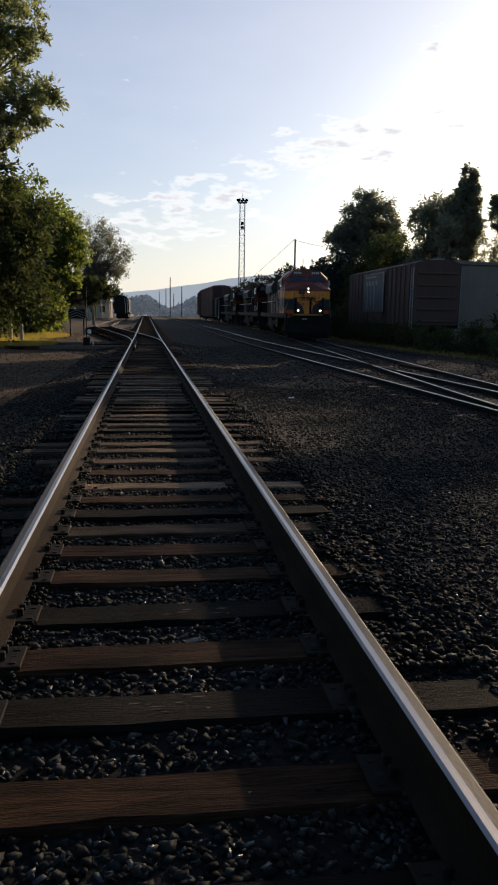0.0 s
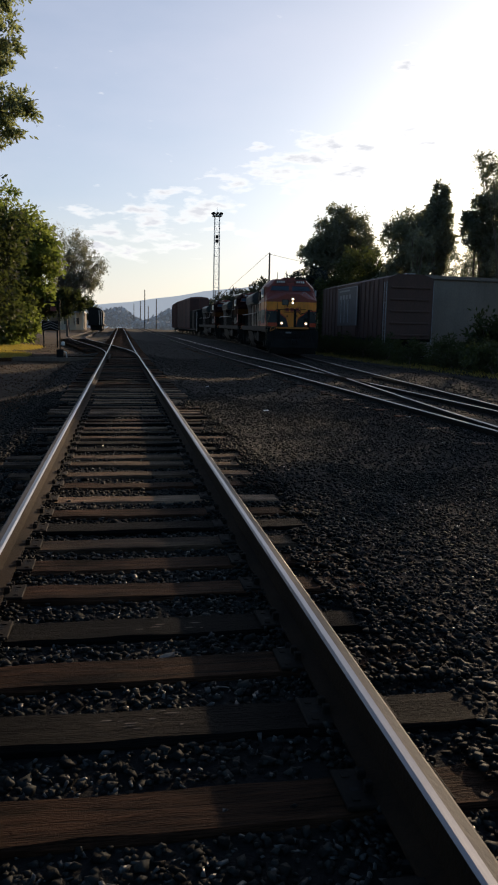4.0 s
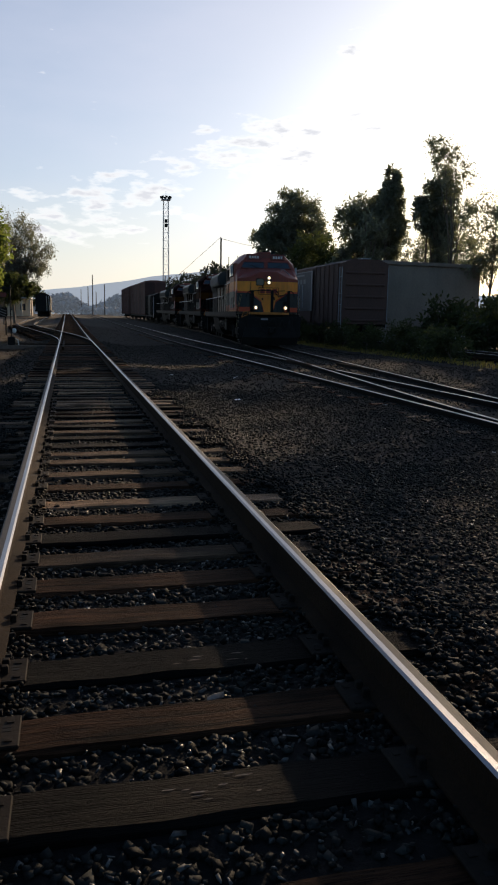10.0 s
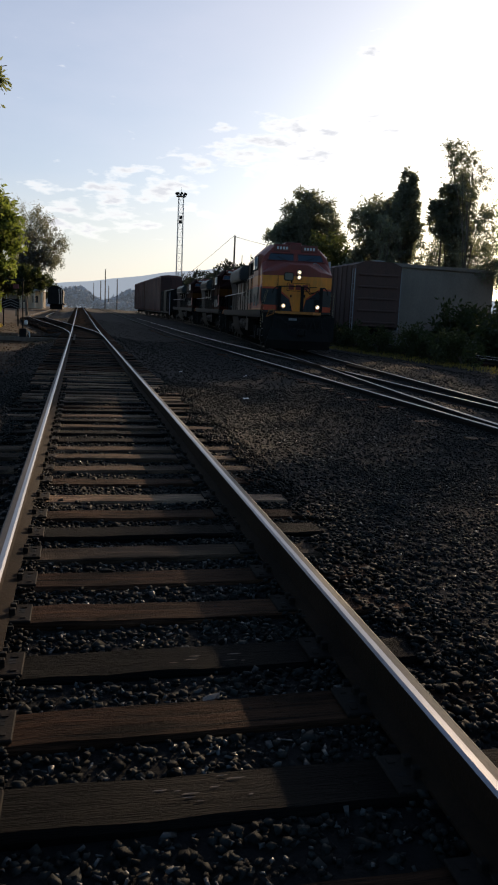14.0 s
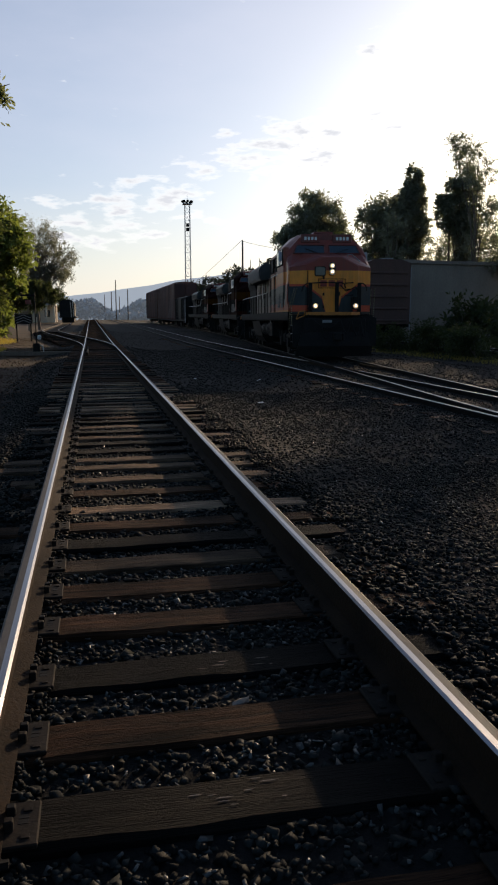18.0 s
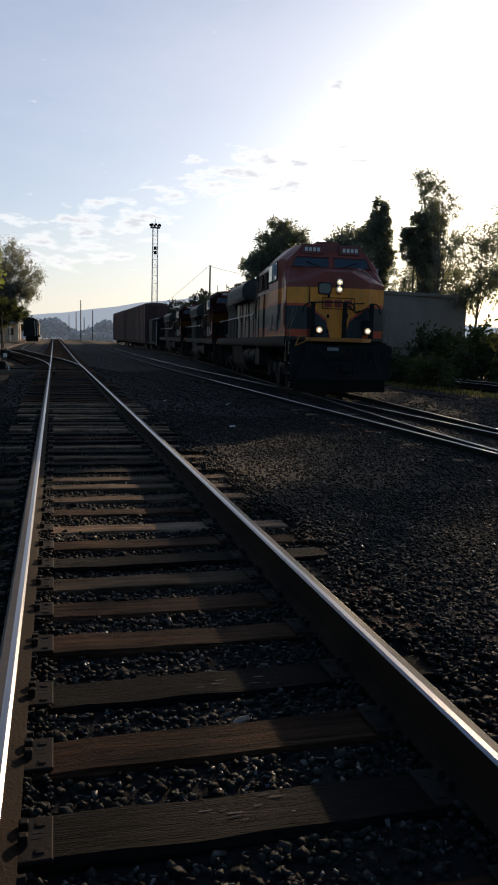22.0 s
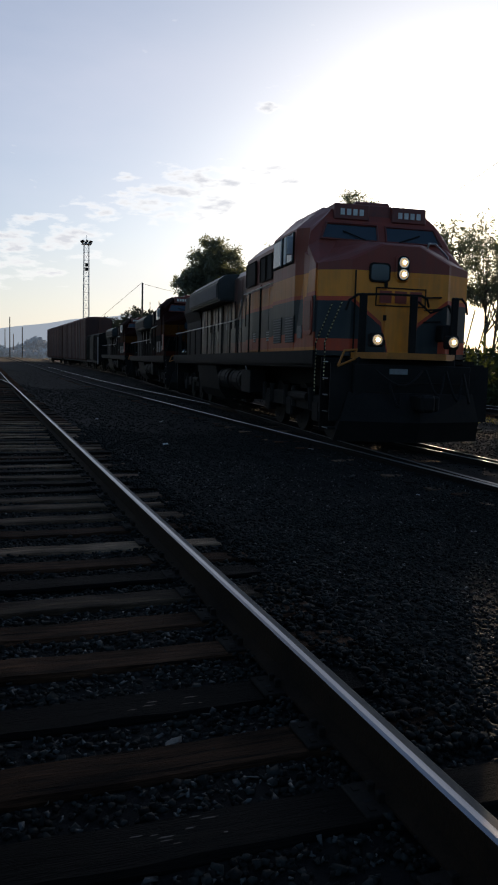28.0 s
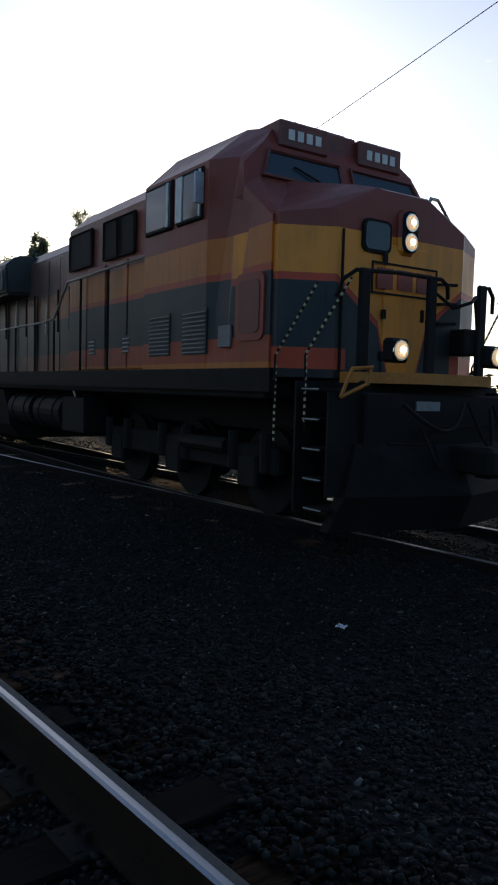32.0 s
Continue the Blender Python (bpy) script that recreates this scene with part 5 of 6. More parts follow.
# ---- trees ----
def tree(name, label, at, height, crown, trunk_h, leaf, leaves, size, seed, clumps=60, gap=0.35, limbs=9, lean=(0, 0), trunk_r=0.22, trunks=1, droop=0.0, sprigs=3, sprig=0.2):
    """A tapered trunk, limbs that reach the clumps, and a crown of many small leaves. crown: list of (dx, dy, z, rx, ry, rz) lobes."""
    r = np.random.default_rng(seed)
    t = tagged(new(name), label, "tree", group="trees")
    t.matrix_basis = pose(at[0], at[1], float(ground_z(at[0], at[1]) - rise(at[1])) - 0.05)
    bm = B()
    lobes = np.array(crown, dtype=float)
    vol = lobes[:, 3] * lobes[:, 4] * lobes[:, 5]
    pick = r.choice(len(lobes), clumps, p=vol ** 0.55 / (vol ** 0.55).sum())
    d = r.normal(size=(clumps, 3))
    d /= np.linalg.norm(d, axis=1, keepdims=True)
    c = lobes[pick, :3] + d * (r.random((clumps, 1)) ** 0.45) * lobes[pick, 3:]
    top = max(c[:, 2].max(), trunk_h + 0.5)
    for k in range(trunks):
        base = Vector((r.uniform(-0.7, 0.7) * (trunks > 1), r.uniform(-0.7, 0.7) * (trunks > 1), 0))
        pts, n = [], 6
        side = Vector((r.uniform(-0.8, 0.8), r.uniform(-0.8, 0.8), 0)) * (trunks > 1)
        for i in range(n + 1):
            u = i / n
            pts.append(base + Vector((lean[0] * u + 0.15 * math.sin(3 * u + seed), lean[1] * u + 0.12 * math.cos(4 * u + seed), u * (0.5 * (top + trunk_h)))) + side * u * 1.6)
        for i in range(n):
            tube(bm, pts[i], pts[i + 1], trunk_r * (1 - 0.13 * i), trunk_r * (1 - 0.13 * (i + 1)), 8, caps=False)
        for j in range(limbs):
            e = Vector(c[r.integers(clumps)])
            s = pts[min(n, max(2, int(r.uniform(0.45, 1.0) * n)))]
            m = s.lerp(e, 0.5) + Vector((0, 0, 0.25 * r.uniform(-1, 1.5)))
            tube(bm, s, m, trunk_r * 0.38, trunk_r * 0.22, 6, caps=False)
            tube(bm, m, e, trunk_r * 0.22, trunk_r * 0.06, 5, caps=False)
            for q in range(sprigs):
                e2 = e + Vector(r.normal(size=3)) * sprig
                tube(bm, m.lerp(e, 0.6), e2, trunk_r * 0.10, trunk_r * 0.03, 4, caps=False)
    part("trunk", bm, M_BARK, t, smooth=True)
    per = leaves // clumps
    rad = lobes[pick, 3:].mean(1) * gap * r.uniform(0.6, 1.25, clumps)
    # leaves sit along short twigs that spray out of each clump
    twigs = 14
    spray = r.normal(size=(clumps, twigs, 3)) + 0.7 * d[:, None]
    spray *= r.uniform(0.5, 1.4, (clumps, twigs, 1)) / np.linalg.norm(spray, axis=2, keepdims=True)
    which = r.integers(0, twigs, (clumps, per))
    along = r.random((clumps, per, 1)) ** 0.8
    o = np.take_along_axis(spray, which[:, :, None].repeat(3, 2), 1) * along + r.normal(size=(clumps, per, 3)) * 0.13
    p = (c[:, None] + o * rad[:, None, None]).reshape(-1, 3)
    p[:, 2] -= droop * r.random(len(p)) ** 2
    m = len(p)
    u = r.normal(size=(m, 3)) + 1.3 * np.take_along_axis(spray, which[:, :, None].repeat(3, 2), 1).reshape(-1, 3)
    u[:, 2] -= 0.35 + droop
    u /= np.linalg.norm(u, axis=1, keepdims=True)
    v = np.cross(u, r.normal(size=(m, 3)))
    v /= np.linalg.norm(v, axis=1, keepdims=True)
    L = (size * r.uniform(0.6, 1.4, (m, 1)))
    w = L * 0.21
    quad = np.stack([p, p + u * L * 0.5 + v * w, p + u * L, p + u * L * 0.5 - v * w], 1)
    f = np.arange(m * 4).reshape(m, 4)
    crown_me = arrays("crown", quad.reshape(-1, 3), f, leaf, 4)
    shared("crown", crown_me, t, Matrix())
    return t


# left of the tracks
tree("overhanging_tree", "tall leafy tree reaching over the trackside, sunlit edges", (-8.0, 24), 14, [(3.6, 0, 11.2, 1.35, 1.3, 0.9), (4.0, 0, 9.7, 1.3, 1.2, 0.75), (4.1, 0, 8.0, 1.35, 1.2, 0.8), (3.7, 0, 7.2, 1.3, 1.2, 0.55), (2.7, 0, 9.0, 1.2, 1.5, 2.8), (0.3, 0, 9.8, 3.0, 3.2, 3.4)], 4, M_LEAF_PALE, 52000, 0.145, 11, clumps=400, gap=0.31, trunk_r=0.35, limbs=18)
tree("dense_tree", "dark dense tree beside the yard", (-11.6, 44), 12, [(0, 0, 7.8, 4.6, 4, 3.8), (3.2, 0, 6.7, 3.0, 3, 3.0), (0.6, 0, 3.4, 5.2, 4, 3.0)], 2, M_LEAF_DARK, 50000, 0.31, 12, clumps=300, gap=0.34, trunk_r=0.4)
tree("bushy_tree", "green tree with sunlit yellow-green edge", (-9.4, 60), 12, [(0.2, 0, 7.8, 3.8, 3.5, 3.9), (2.9, 0, 6.9, 2.1, 2.0, 2.3), (2.9, 0, 4.6, 1.5, 1.6, 1.2), (-1.0, 0, 3.4, 3.4, 3, 2.2), (1.0, 0, 1.8, 2.6, 2.2, 1.6)], 2, M_LEAF, 50000, 0.32, 13, clumps=300, gap=0.31, trunk_r=0.3)
tree("bushy_tree", "green tree with dark lower branches", (-11.5, 72), 11, [(0, 0, 6.8, 4.8, 3.5, 3.6), (-0.5, 0, 3.4, 4.2, 3, 2.6)], 2, M_LEAF_DARK, 26000, 0.42, 14, clumps=170, gap=0.36, trunk_r=0.3)
tree("thin_tree", "grey-green open-crowned tree with bare twigs", (-6.7, 98), 14, [(-0.3, 0, 10.2, 3.7, 3.2, 4.0), (2.6, 0, 8.8, 2.3, 2.2, 2.6), (1.4, 0, 7.0, 3.0, 2.4, 1.2)], 4, M_LEAF_GREY, 32000, 0.17, 15, clumps=320, gap=0.26, limbs=130, trunk_r=0.19, sprigs=6, sprig=0.45)
tree("low_tree", "low dark tree under the open-crowned one", (-7.2, 91), 8, [(0, 0, 4.9, 2.4, 2.2, 1.7), (-2.2, 0, 4.4, 2.2, 2, 2.0), (1.7, 0, 5.0, 1.3, 1.4, 1.2)], 3, M_LEAF_DARK, 22000, 0.26, 17, clumps=90, gap=0.38, trunk_r=0.12)
tree("low_tree", "low dark tree by the yard building", (-14.0, 192), 12, [(0, 0, 7.2, 5.5, 3, 3.4), (5, 0, 6.4, 3.6, 3, 2.4)], 4, M_LEAF_DARK, 12000, 0.45, 16, clumps=70, gap=0.36)

# right of the tracks, against the light
E_ = lambda az, dist: (math.sin(radians(az)) * dist, math.cos(radians(az)) * dist)
tree("dome_tree", "round-headed eucalyptus dark against the sky", E_(16.3, 84), 15.5, [(0, 0, 11.7, 3.2, 3, 3.5), (-1.7, 0, 9.9, 2.5, 2.4, 3.0), (2.0, 0, 10.4, 2.2, 2.2, 3.3), (1.0, 0, 6.4, 2.8, 3, 1.5), (1.0, 0, 3.0, 4.2, 3, 1.6)], 4, M_LEAF_EUC, 62000, 0.30, 21, clumps=460, gap=0.26, limbs=18, droop=0.3)
tree("shrubby_tree", "dense dark shrubby tree behind the freight cars", E_(18.9, 74), 10, [(0, 0, 6.6, 3.6, 3, 3.2), (-3, 0, 4.6, 3, 2.6, 2.6), (3, 0, 5.6, 3, 2.6, 2.8)], 2, M_LEAF_DARK, 24000, 0.31, 22, clumps=120, gap=0.40)
tree("eucalyptus", "eucalyptus with a ragged crown", E_(21.3, 70), 13, [(0, 0, 10.4, 2.3, 2.4, 2.5), (0.9, 0, 9.0, 1.8, 2.0, 1.6), (-1.4, 0, 6.6, 1.3, 1.4, 1.6)], 4, M_LEAF_EUC, 27000, 0.26, 23, clumps=252, gap=0.28, limbs=26, droop=0.5)
tree("spire_eucalyptus", "narrow upright eucalyptus dark against the sky", E_(23.2, 68), 14.6, [(0, 0, 13.5, 0.65, 0.7, 1.5), (0, 0, 12.0, 1.1, 1.1, 1.7), (0.1, 0, 10.2, 1.45, 1.4, 1.4), (0.3, 0, 8.2, 0.9, 1.0, 1.2)], 5, M_LEAF_EUC, 21000, 0.26, 24, clumps=234, gap=0.28, limbs=22, droop=0.5)
tree("eucalyptus", "upright eucalyptus with hanging foliage", E_(26.7, 66), 14.2, [(0, 0, 11.7, 1.3, 1.3, 2.7), (0.2, 0, 9.4, 1.4, 1.4, 1.3), (0.3, 0, 7.2, 0.9, 1.0, 1.2), (-1.6, 0, 10.8, 0.6, 0.8, 1.5)], 5, M_LEAF_EUC, 24000, 0.26, 25, clumps=270, gap=0.28, limbs=24, droop=0.5)
tree("airy_eucalyptus", "tall thin eucalyptus with see-through foliage", E_(27.6, 62), 16.6, [(-1.2, 0, 14.2, 1.3, 1.2, 1.2), (0.4, 0, 12.6, 1.3, 1.2, 1.2), (1.1, 0, 10.2, 1.0, 1.0, 0.9), (1.0, 0, 7.4, 1.6, 1.2, 1.4)], 6, M_LEAF_EUC, 12000, 0.16, 26, clumps=110, gap=0.46, limbs=14, trunk_r=0.16)
for az, dist, h, sd, tr in ((30.4, 60, 11.4, 31, 0), (33.4, 57, 12.6, 32, 3), (36.6, 57, 12.8, 33, 2), (40.0, 55, 12.2, 34, 3), (44.0, 55, 12.4, 35, 2)):
    tree("grove_eucalyptus", "slender multi-stemmed eucalyptus with open crown", E_(az, dist), h, [(0, 0, h - 2.0, 2.6, 2.2, 1.9), (0.9, 0, h - 4.6, 2.3, 2.0, 1.3), (-1.2, 0, h - 5.4, 1.3, 1.2, 0.9)], 5, M_LEAF_EUC, 12000, 0.19, sd, clumps=210, gap=0.33, limbs=18, trunk_r=0.12 + 0.01 * tr, trunks=tr + 1, droop=0.4)
for az, dist, sd in ((14.4, 70, 48), (17.2, 76, 49), (33.0, 52, 42), (35, 50, 43), (40, 48, 44), (46, 46, 45), (53, 44, 46), (62, 42, 47)):
    tree("hedge_bush", "dense dark bush behind the freight cars", E_(az, dist), 4, [(0, 0, 1.6, 3.6, 2, 1.6), (2.5, 0, 1.3, 3, 2, 1.3), (-2.5, 0, 1.4, 3, 2, 1.4)], 0.5, M_LEAF_DARK, 4800, 0.42, sd, clumps=70, gap=0.36, trunk_r=0.1)
for k in range(4):
    tree("siding_bush", "dense dark bush beyond the siding", (22.5, 27 + 5.5 * k), 3, [(0, 0, 1.2, 1.8, 3, 1.5), (0.5, 1.5, 1.5, 1.6, 2, 1.6)], 0.4, M_LEAF_DARK, 3500, 0.30, 70 + k, clumps=40, gap=0.40, trunk_r=0.08)
for az, dist, h, sd in ((52, 52, 9.5, 51), (60, 50, 9.0, 52), (70, 50, 9.5, 53)):
    tree("grove_eucalyptus", "slender eucalyptus with open crown", E_(az, dist), h, [(0, 0, h - 2.2, 2.6, 2.2, 2.0), (0.6, 0, h - 4.6, 2.6, 2.2, 1.6)], 4, M_LEAF_EUC, 6500, 0.32, sd, clumps=80, gap=0.27, limbs=10, trunk_r=0.16)
for az, dist, sd in ((22.7, 72, 62), (24.6, 73, 63), (26.2, 71, 64), (28.2, 70, 65)):
    tree("young_eucalyptus", "young eucalyptus with open lacy foliage", E_(az, dist), 9.6, [(0, 0, 7.6, 1.7, 1.6, 1.9), (0.3, 0, 5.6, 1.8, 1.6, 1.5)], 3, M_LEAF_EUC, 6500, 0.19, sd, clumps=90, gap=0.34, limbs=16, trunk_r=0.08)
tree("tree_top", "leafy tree behind the train", E_(21.8, 62), 10, [(0, 0, 8.5, 1.1, 1.0, 1.2), (0.4, 0, 6.4, 0.8, 0.8, 0.7)], 3, M_LEAF_EUC, 3200, 0.24, 61, clumps=40, gap=0.4)

# a row of shrubby trees along the far side of the train's track
for k in range(12):
    y = 76 + 8.2 * k
    h = 8.3 + 0.4 * math.sin(2.3 * k) + 0.3 * math.sin(5.1 * k)
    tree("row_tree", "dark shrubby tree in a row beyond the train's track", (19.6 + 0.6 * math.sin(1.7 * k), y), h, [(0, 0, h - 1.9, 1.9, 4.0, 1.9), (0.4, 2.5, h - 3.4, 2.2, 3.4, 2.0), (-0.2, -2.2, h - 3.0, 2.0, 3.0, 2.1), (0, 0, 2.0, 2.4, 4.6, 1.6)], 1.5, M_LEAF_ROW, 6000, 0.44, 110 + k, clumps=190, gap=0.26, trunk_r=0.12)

# ---- masts and poles ----
def floodlight_mast(at, h):
    m = tagged(new("floodlight_mast"), "tall pale lattice mast with a ring of floodlights on top", "mast")
    m.matrix_basis = pose(at[0], at[1], float(ground_z(at[0], at[1])))
    half = lambda z: 0.62 - 0.12 * z / h
    for sx, sy in ((-1, -1), (1, -1), (1, 1), (-1, 1)):
        part("leg", tube(B(), (sx * half(0), sy * half(0), 0), (sx * half(h), sy * half(h), h), 0.065, 0.05, 6), M_GALV, m)
    k = 15
    for i in range(k):
        z0, z1 = h * i / k, h * (i + 1) / k
        a, b = half(z0), half(z1)
        bm = B()
        for p, q in (((-a, -a, z0), (b, -b, z1)), ((a, -a, z0), (b, b, z1)), ((a, a, z0), (-b, b, z1)), ((-a, a, z0), (-b, -b, z1)), ((-a, -a, z0), (a, -a, z0)), ((a, -a, z0), (a, a, z0)), ((a, a, z0), (-a, a, z0)), ((-a, a, z0), (-a, -a, z0))):
            tube(bm, p, q, 0.028, n=4)
        part("bracing", bm, M_GALV, m)
    part("platform", box(B(), -0.95, 0.95, -0.95, 0.95, h, h + 0.12), M_GALV, m)
    for i in range(8):
        a = i * math.pi / 4
        fl = part("floodlight", box(B(), -0.24, 0.24, -0.16, 0.16, -0.22, 0.22, 0.04), M_DARK, m)
        fl.matrix_basis = pose(1.05 * math.cos(a), 1.05 * math.sin(a), h + 0.55, 25, 0, math.degrees(a) + 90)
    part("finial", tube(B(), (0, 0, h), (0, 0, h + 1.9), 0.03, n=5), M_GALV, m)
    for i, z in enumerate((h - 4.6, h - 5.5)):
        part("equipment_box", box(B(), -0.35, 0.25, -0.75, -0.45, z, z + 0.7, 0.03), M_DARK, m)
    part("bracket", tube(B(), (-0.6, -0.6, 3.6), (-1.5, -0.6, 1.6), 0.08, n=6), M_GALV, m)


floodlight_mast((20.3, 163), 24.7)


def utility_pole(at, h, arms=(), label="bare wooden utility pole", r=0.15, turn_=0.0):
    h -= float(rise(at[1]))
    p = tagged(new("utility_pole"), label, "pole", group="poles")
    p.matrix_basis = pose(at[0], at[1], float(ground_z(at[0], at[1])) - 0.1, 0, 0, turn_)
    part("shaft", tube(B(), (0, 0, 0), (0, 0, h), r, r * 0.7, 10), M_POLE, p)
    for z, w in arms:
        arm = part("crossarm", box(B(), -w, w, -0.22, -0.10, z - 0.07, z + 0.07, 0.01), M_POLE, p)
        for x in (-0.95, -0.6, 0.6, 0.95):
            part("insulator", tube(B(), (x * w, -0.16, z + 0.07), (x * w, -0.16, z + 0.24), 0.035, 0.05, 8), M_DARK, arm)
        part("brace", pipe(B(), [(-0.6 * w, -0.15, z - 0.05), (0, -0.12, z - 0.75), (0.6 * w, -0.15, z - 0.05)], 0.02, 5), M_DARK, arm)
    return p


utility_pole((18.55, 95), 11.6)
utility_pole((18.5, 150), 9.6, r=0.12)
utility_pole((22.3, 108), 10.3, r=0.06, label="thin bare pole behind the row of trees")
utility_pole((23.6, 108), 10.5, r=0.06, label="thin bare pole behind the row of trees")
utility_pole((8.0, 255), 14.5, r=0.2)
utility_pole((11.6, 250), 11.4, r=0.2)
utility_pole((7.5, 290), 12.0, r=0.2)
utility_pole((10.8, 300), 10.5, r=0.2)
utility_pole((7.0, 400), 14.5, r=0.2)
utility_pole((26.6, 25.3), 11.6, ((11.2, 2.1), (9.8, 1.3)), "tarred utility pole with two crossarms", turn_=-10)
utility_pole((-9.2, 140), 9.5, r=0.14)


def wire(pts, sag, r, label="thin black overhead wire on poles"):
    bm = B()
    for a, b in zip(pts, pts[1:]):
        a, b = Vector(a), Vector(b)
        row = [a.lerp(b, k / 14) - Vector((0, 0, sag * 4 * (k / 14) * (1 - k / 14))) for k in range(15)]
        pipe(bm, row, r, 4)
    tagged(part("overhead_wire", bm, M_DARK), label, "wire")


wire([(18.55, 95, 10.9), (34, 92, 9.4)], 0.6, 0.025)
wire([(18.55, 95, 11.1), (12, 130, 2.8)], 0.1, 0.02)
utility_pole((28.8, 59.3), 10.9, r=0.10, label="short wooden utility pole beside the siding")
utility_pole((16.0, 8.0), 12.4, label="wooden utility pole beside the siding")
wire([(28.8, 59.3, 10.26), (16.0, 8.0, 11.62)], 0.55, 0.012, "thin black wire between two poles")

# ---- yard clutter, left ----
sw = tagged(new("switch_stand"), "dark switch stand with a tall target mast", "switch stand")
sw.matrix_basis = pose(-2.85, 36.1, -0.36)
part("base", box(B(), -0.16, 0.16, -0.14, 0.14, 0.0, 0.55, 0.03), M_DARK, sw)
part("post", tube(B(), (0, 0, 0.5), (0, 0, 2.85), 0.026, n=8), M_DARK, sw)
part("lever", pipe(B(), [(0.1, 0, 0.5), (0.28, -0.05, 0.4), (0.32, -0.05, 0.05)], 0.025), M_WHITE, sw, "white-painted throw lever")
part("counterweight", box(B(), 0.05, 0.22, -0.08, 0.08, 0.72, 0.92, 0.04), M_WHITE, sw)
part("target", box(B(), -0.42, -0.16, -0.015, 0.015, 2.30, 2.50, 0.01), M_RED, sw, "small dark red target")
part("arm", box(B(), -0.62, 0.05, -0.03, 0.03, 2.66, 2.74), M_DARK, sw)

barrier = tagged(new("chevron_barrier"), "dark barrier board with pale chevrons on posts", "barrier")
barrier.matrix_basis = pose(-5.2, 58, -0.3)
part("board", box(B(), -0.62, 0.62, -0.03, 0.03, 1.25, 1.95, 0.01), M_DARK, barrier)
for k in range(3):
    for s in (-1, 1):
        bm = B()
        z = 1.28 + 0.19 * k
        loft(bm, [[(0, -0.045, z + 0.22), (s * 0.55, -0.045, z), (s * 0.55, -0.045, z + 0.05), (0, -0.045, z + 0.27)], [(0, -0.032, z + 0.22), (s * 0.55, -0.032, z), (s * 0.55, -0.032, z + 0.05), (0, -0.032, z + 0.27)]])
        part("chevron", bm, M_ROOF, barrier, "pale chevron stripe")
for s in (-1, 1):
    part("post", box(B(), s * 0.5 - 0.05, s * 0.5 + 0.05, 0.04, 0.14, 0, 2.0), M_DARK, barrier)

yl = tagged(new("parked_locomotive"), "dark parked locomotive end with pale handrails", "locomotive")
yl.matrix_basis = pose(-4.4, 142, float(rise(142)) - 0.2)
bm = B()
arch = [(-1.45, 1.3)] + [(-0.1 + 1.35 * math.cos(radians(a)), 3.45 + 0.95 * math.sin(radians(a))) for a in range(180, -1, -18)] + [(1.2, 1.3)]
loft(bm, [[(x, y, z) for x, z in arch] for y in (0.6, 16)])
part("hood", bm, M_DARK, yl, "rounded dark green hood")
part("platform", box(B(), -1.5, 1.5, 0, 17, 1.1, 1.35, 0.03), M_DARK, yl)
part("trucks", box(B(), -1.1, 1.1, 1, 5, 0.2, 1.1, 0.1), M_DARK, yl)
part("trucks", box(B(), -1.1, 1.1, 11, 15, 0.2, 1.1, 0.1), M_DARK, yl)
part("lamp", tube(B(), (0.9, 0.5, 4.3), (0.9, 0.6, 4.3), 0.18, n=12), M_WHITE, yl)
for x in (0.6, 1.0, 1.45):
    part("handrail", pipe(B(), [(x, -0.05, 1.2), (x, -0.05, 2.4), (x - 0.1, 0.0, 3.9)], 0.05), M_STEEL, yl)

house = tagged(new("yard_building"), "low cream building with a flat-roofed porch", "building")
house.matrix_basis = pose(-10.9, 165, float(rise(165)) - 0.25)
part("wall", box(B(), -1.4, 2.9, 1.5, 9, 0, 3.6, 0.02), M_PLASTER, house)
part("roof", box(B(), -1.8, 3.4, -1.2, 9.4, 3.6, 3.95, 0.03), M_ROOF, house)
for x in (-1.5, 0.0, 1.5, 3.1):
    part("porch_post", box(B(), x - 0.16, x + 0.16, -1.0, -0.7, 0, 3.6), M_PLASTER, house)
for x in (-0.4, 1.6):
    w = part("window", box(B(), x - 0.55, x + 0.55, 1.42, 1.52, 1.2, 2.6), M_DARK, house)
    part("pane", box(B(), x - 0.45, x + 0.45, 1.40, 1.43, 1.3, 2.5), M_GLASS, w)
shed = tagged(new("gabled_shed"), "grey sheet-roofed shed among the trees", "shed")
shed.matrix_basis = pose(-12.8, 178, float(rise(178)) - 0.25)
part("wall", box(B(), -3.2, 4.8, 0, 8, 0, 4.0), M_POLE, shed)
bm = B()
loft(bm, [[(-4, y, 3.9), (0.8, y, 6.2), (5.6, y, 3.9), (5.6, y, 4.05), (0.8, y, 6.4), (-4, y, 4.05)] for y in (-0.4, 8.4)])
part("roof", bm, M_ROOF, shed)

# timber edging and stumps by the grass
for k, (x0, x1, y) in enumerate(((-6.6, -5.05, 36.0), (-7.9, -6.9, 42.0))):
    tagged(part("loose_timber", box(B(), x0, x1, y, y + 0.22, -0.42, -0.24, 0.02), M_TIE), "weathered timber lying on bare earth", "timber")
for x, y in ((-7.3, 45.5), (-8.0, 46.0), (-8.6, 44.0)):
    tagged(part("short_post", box(B(), x - 0.09, x + 0.09, y - 0.09, y + 0.09, -0.4, 0.65, 0.02), M_PLASTER), "short pale concrete post", "post", group="short posts")

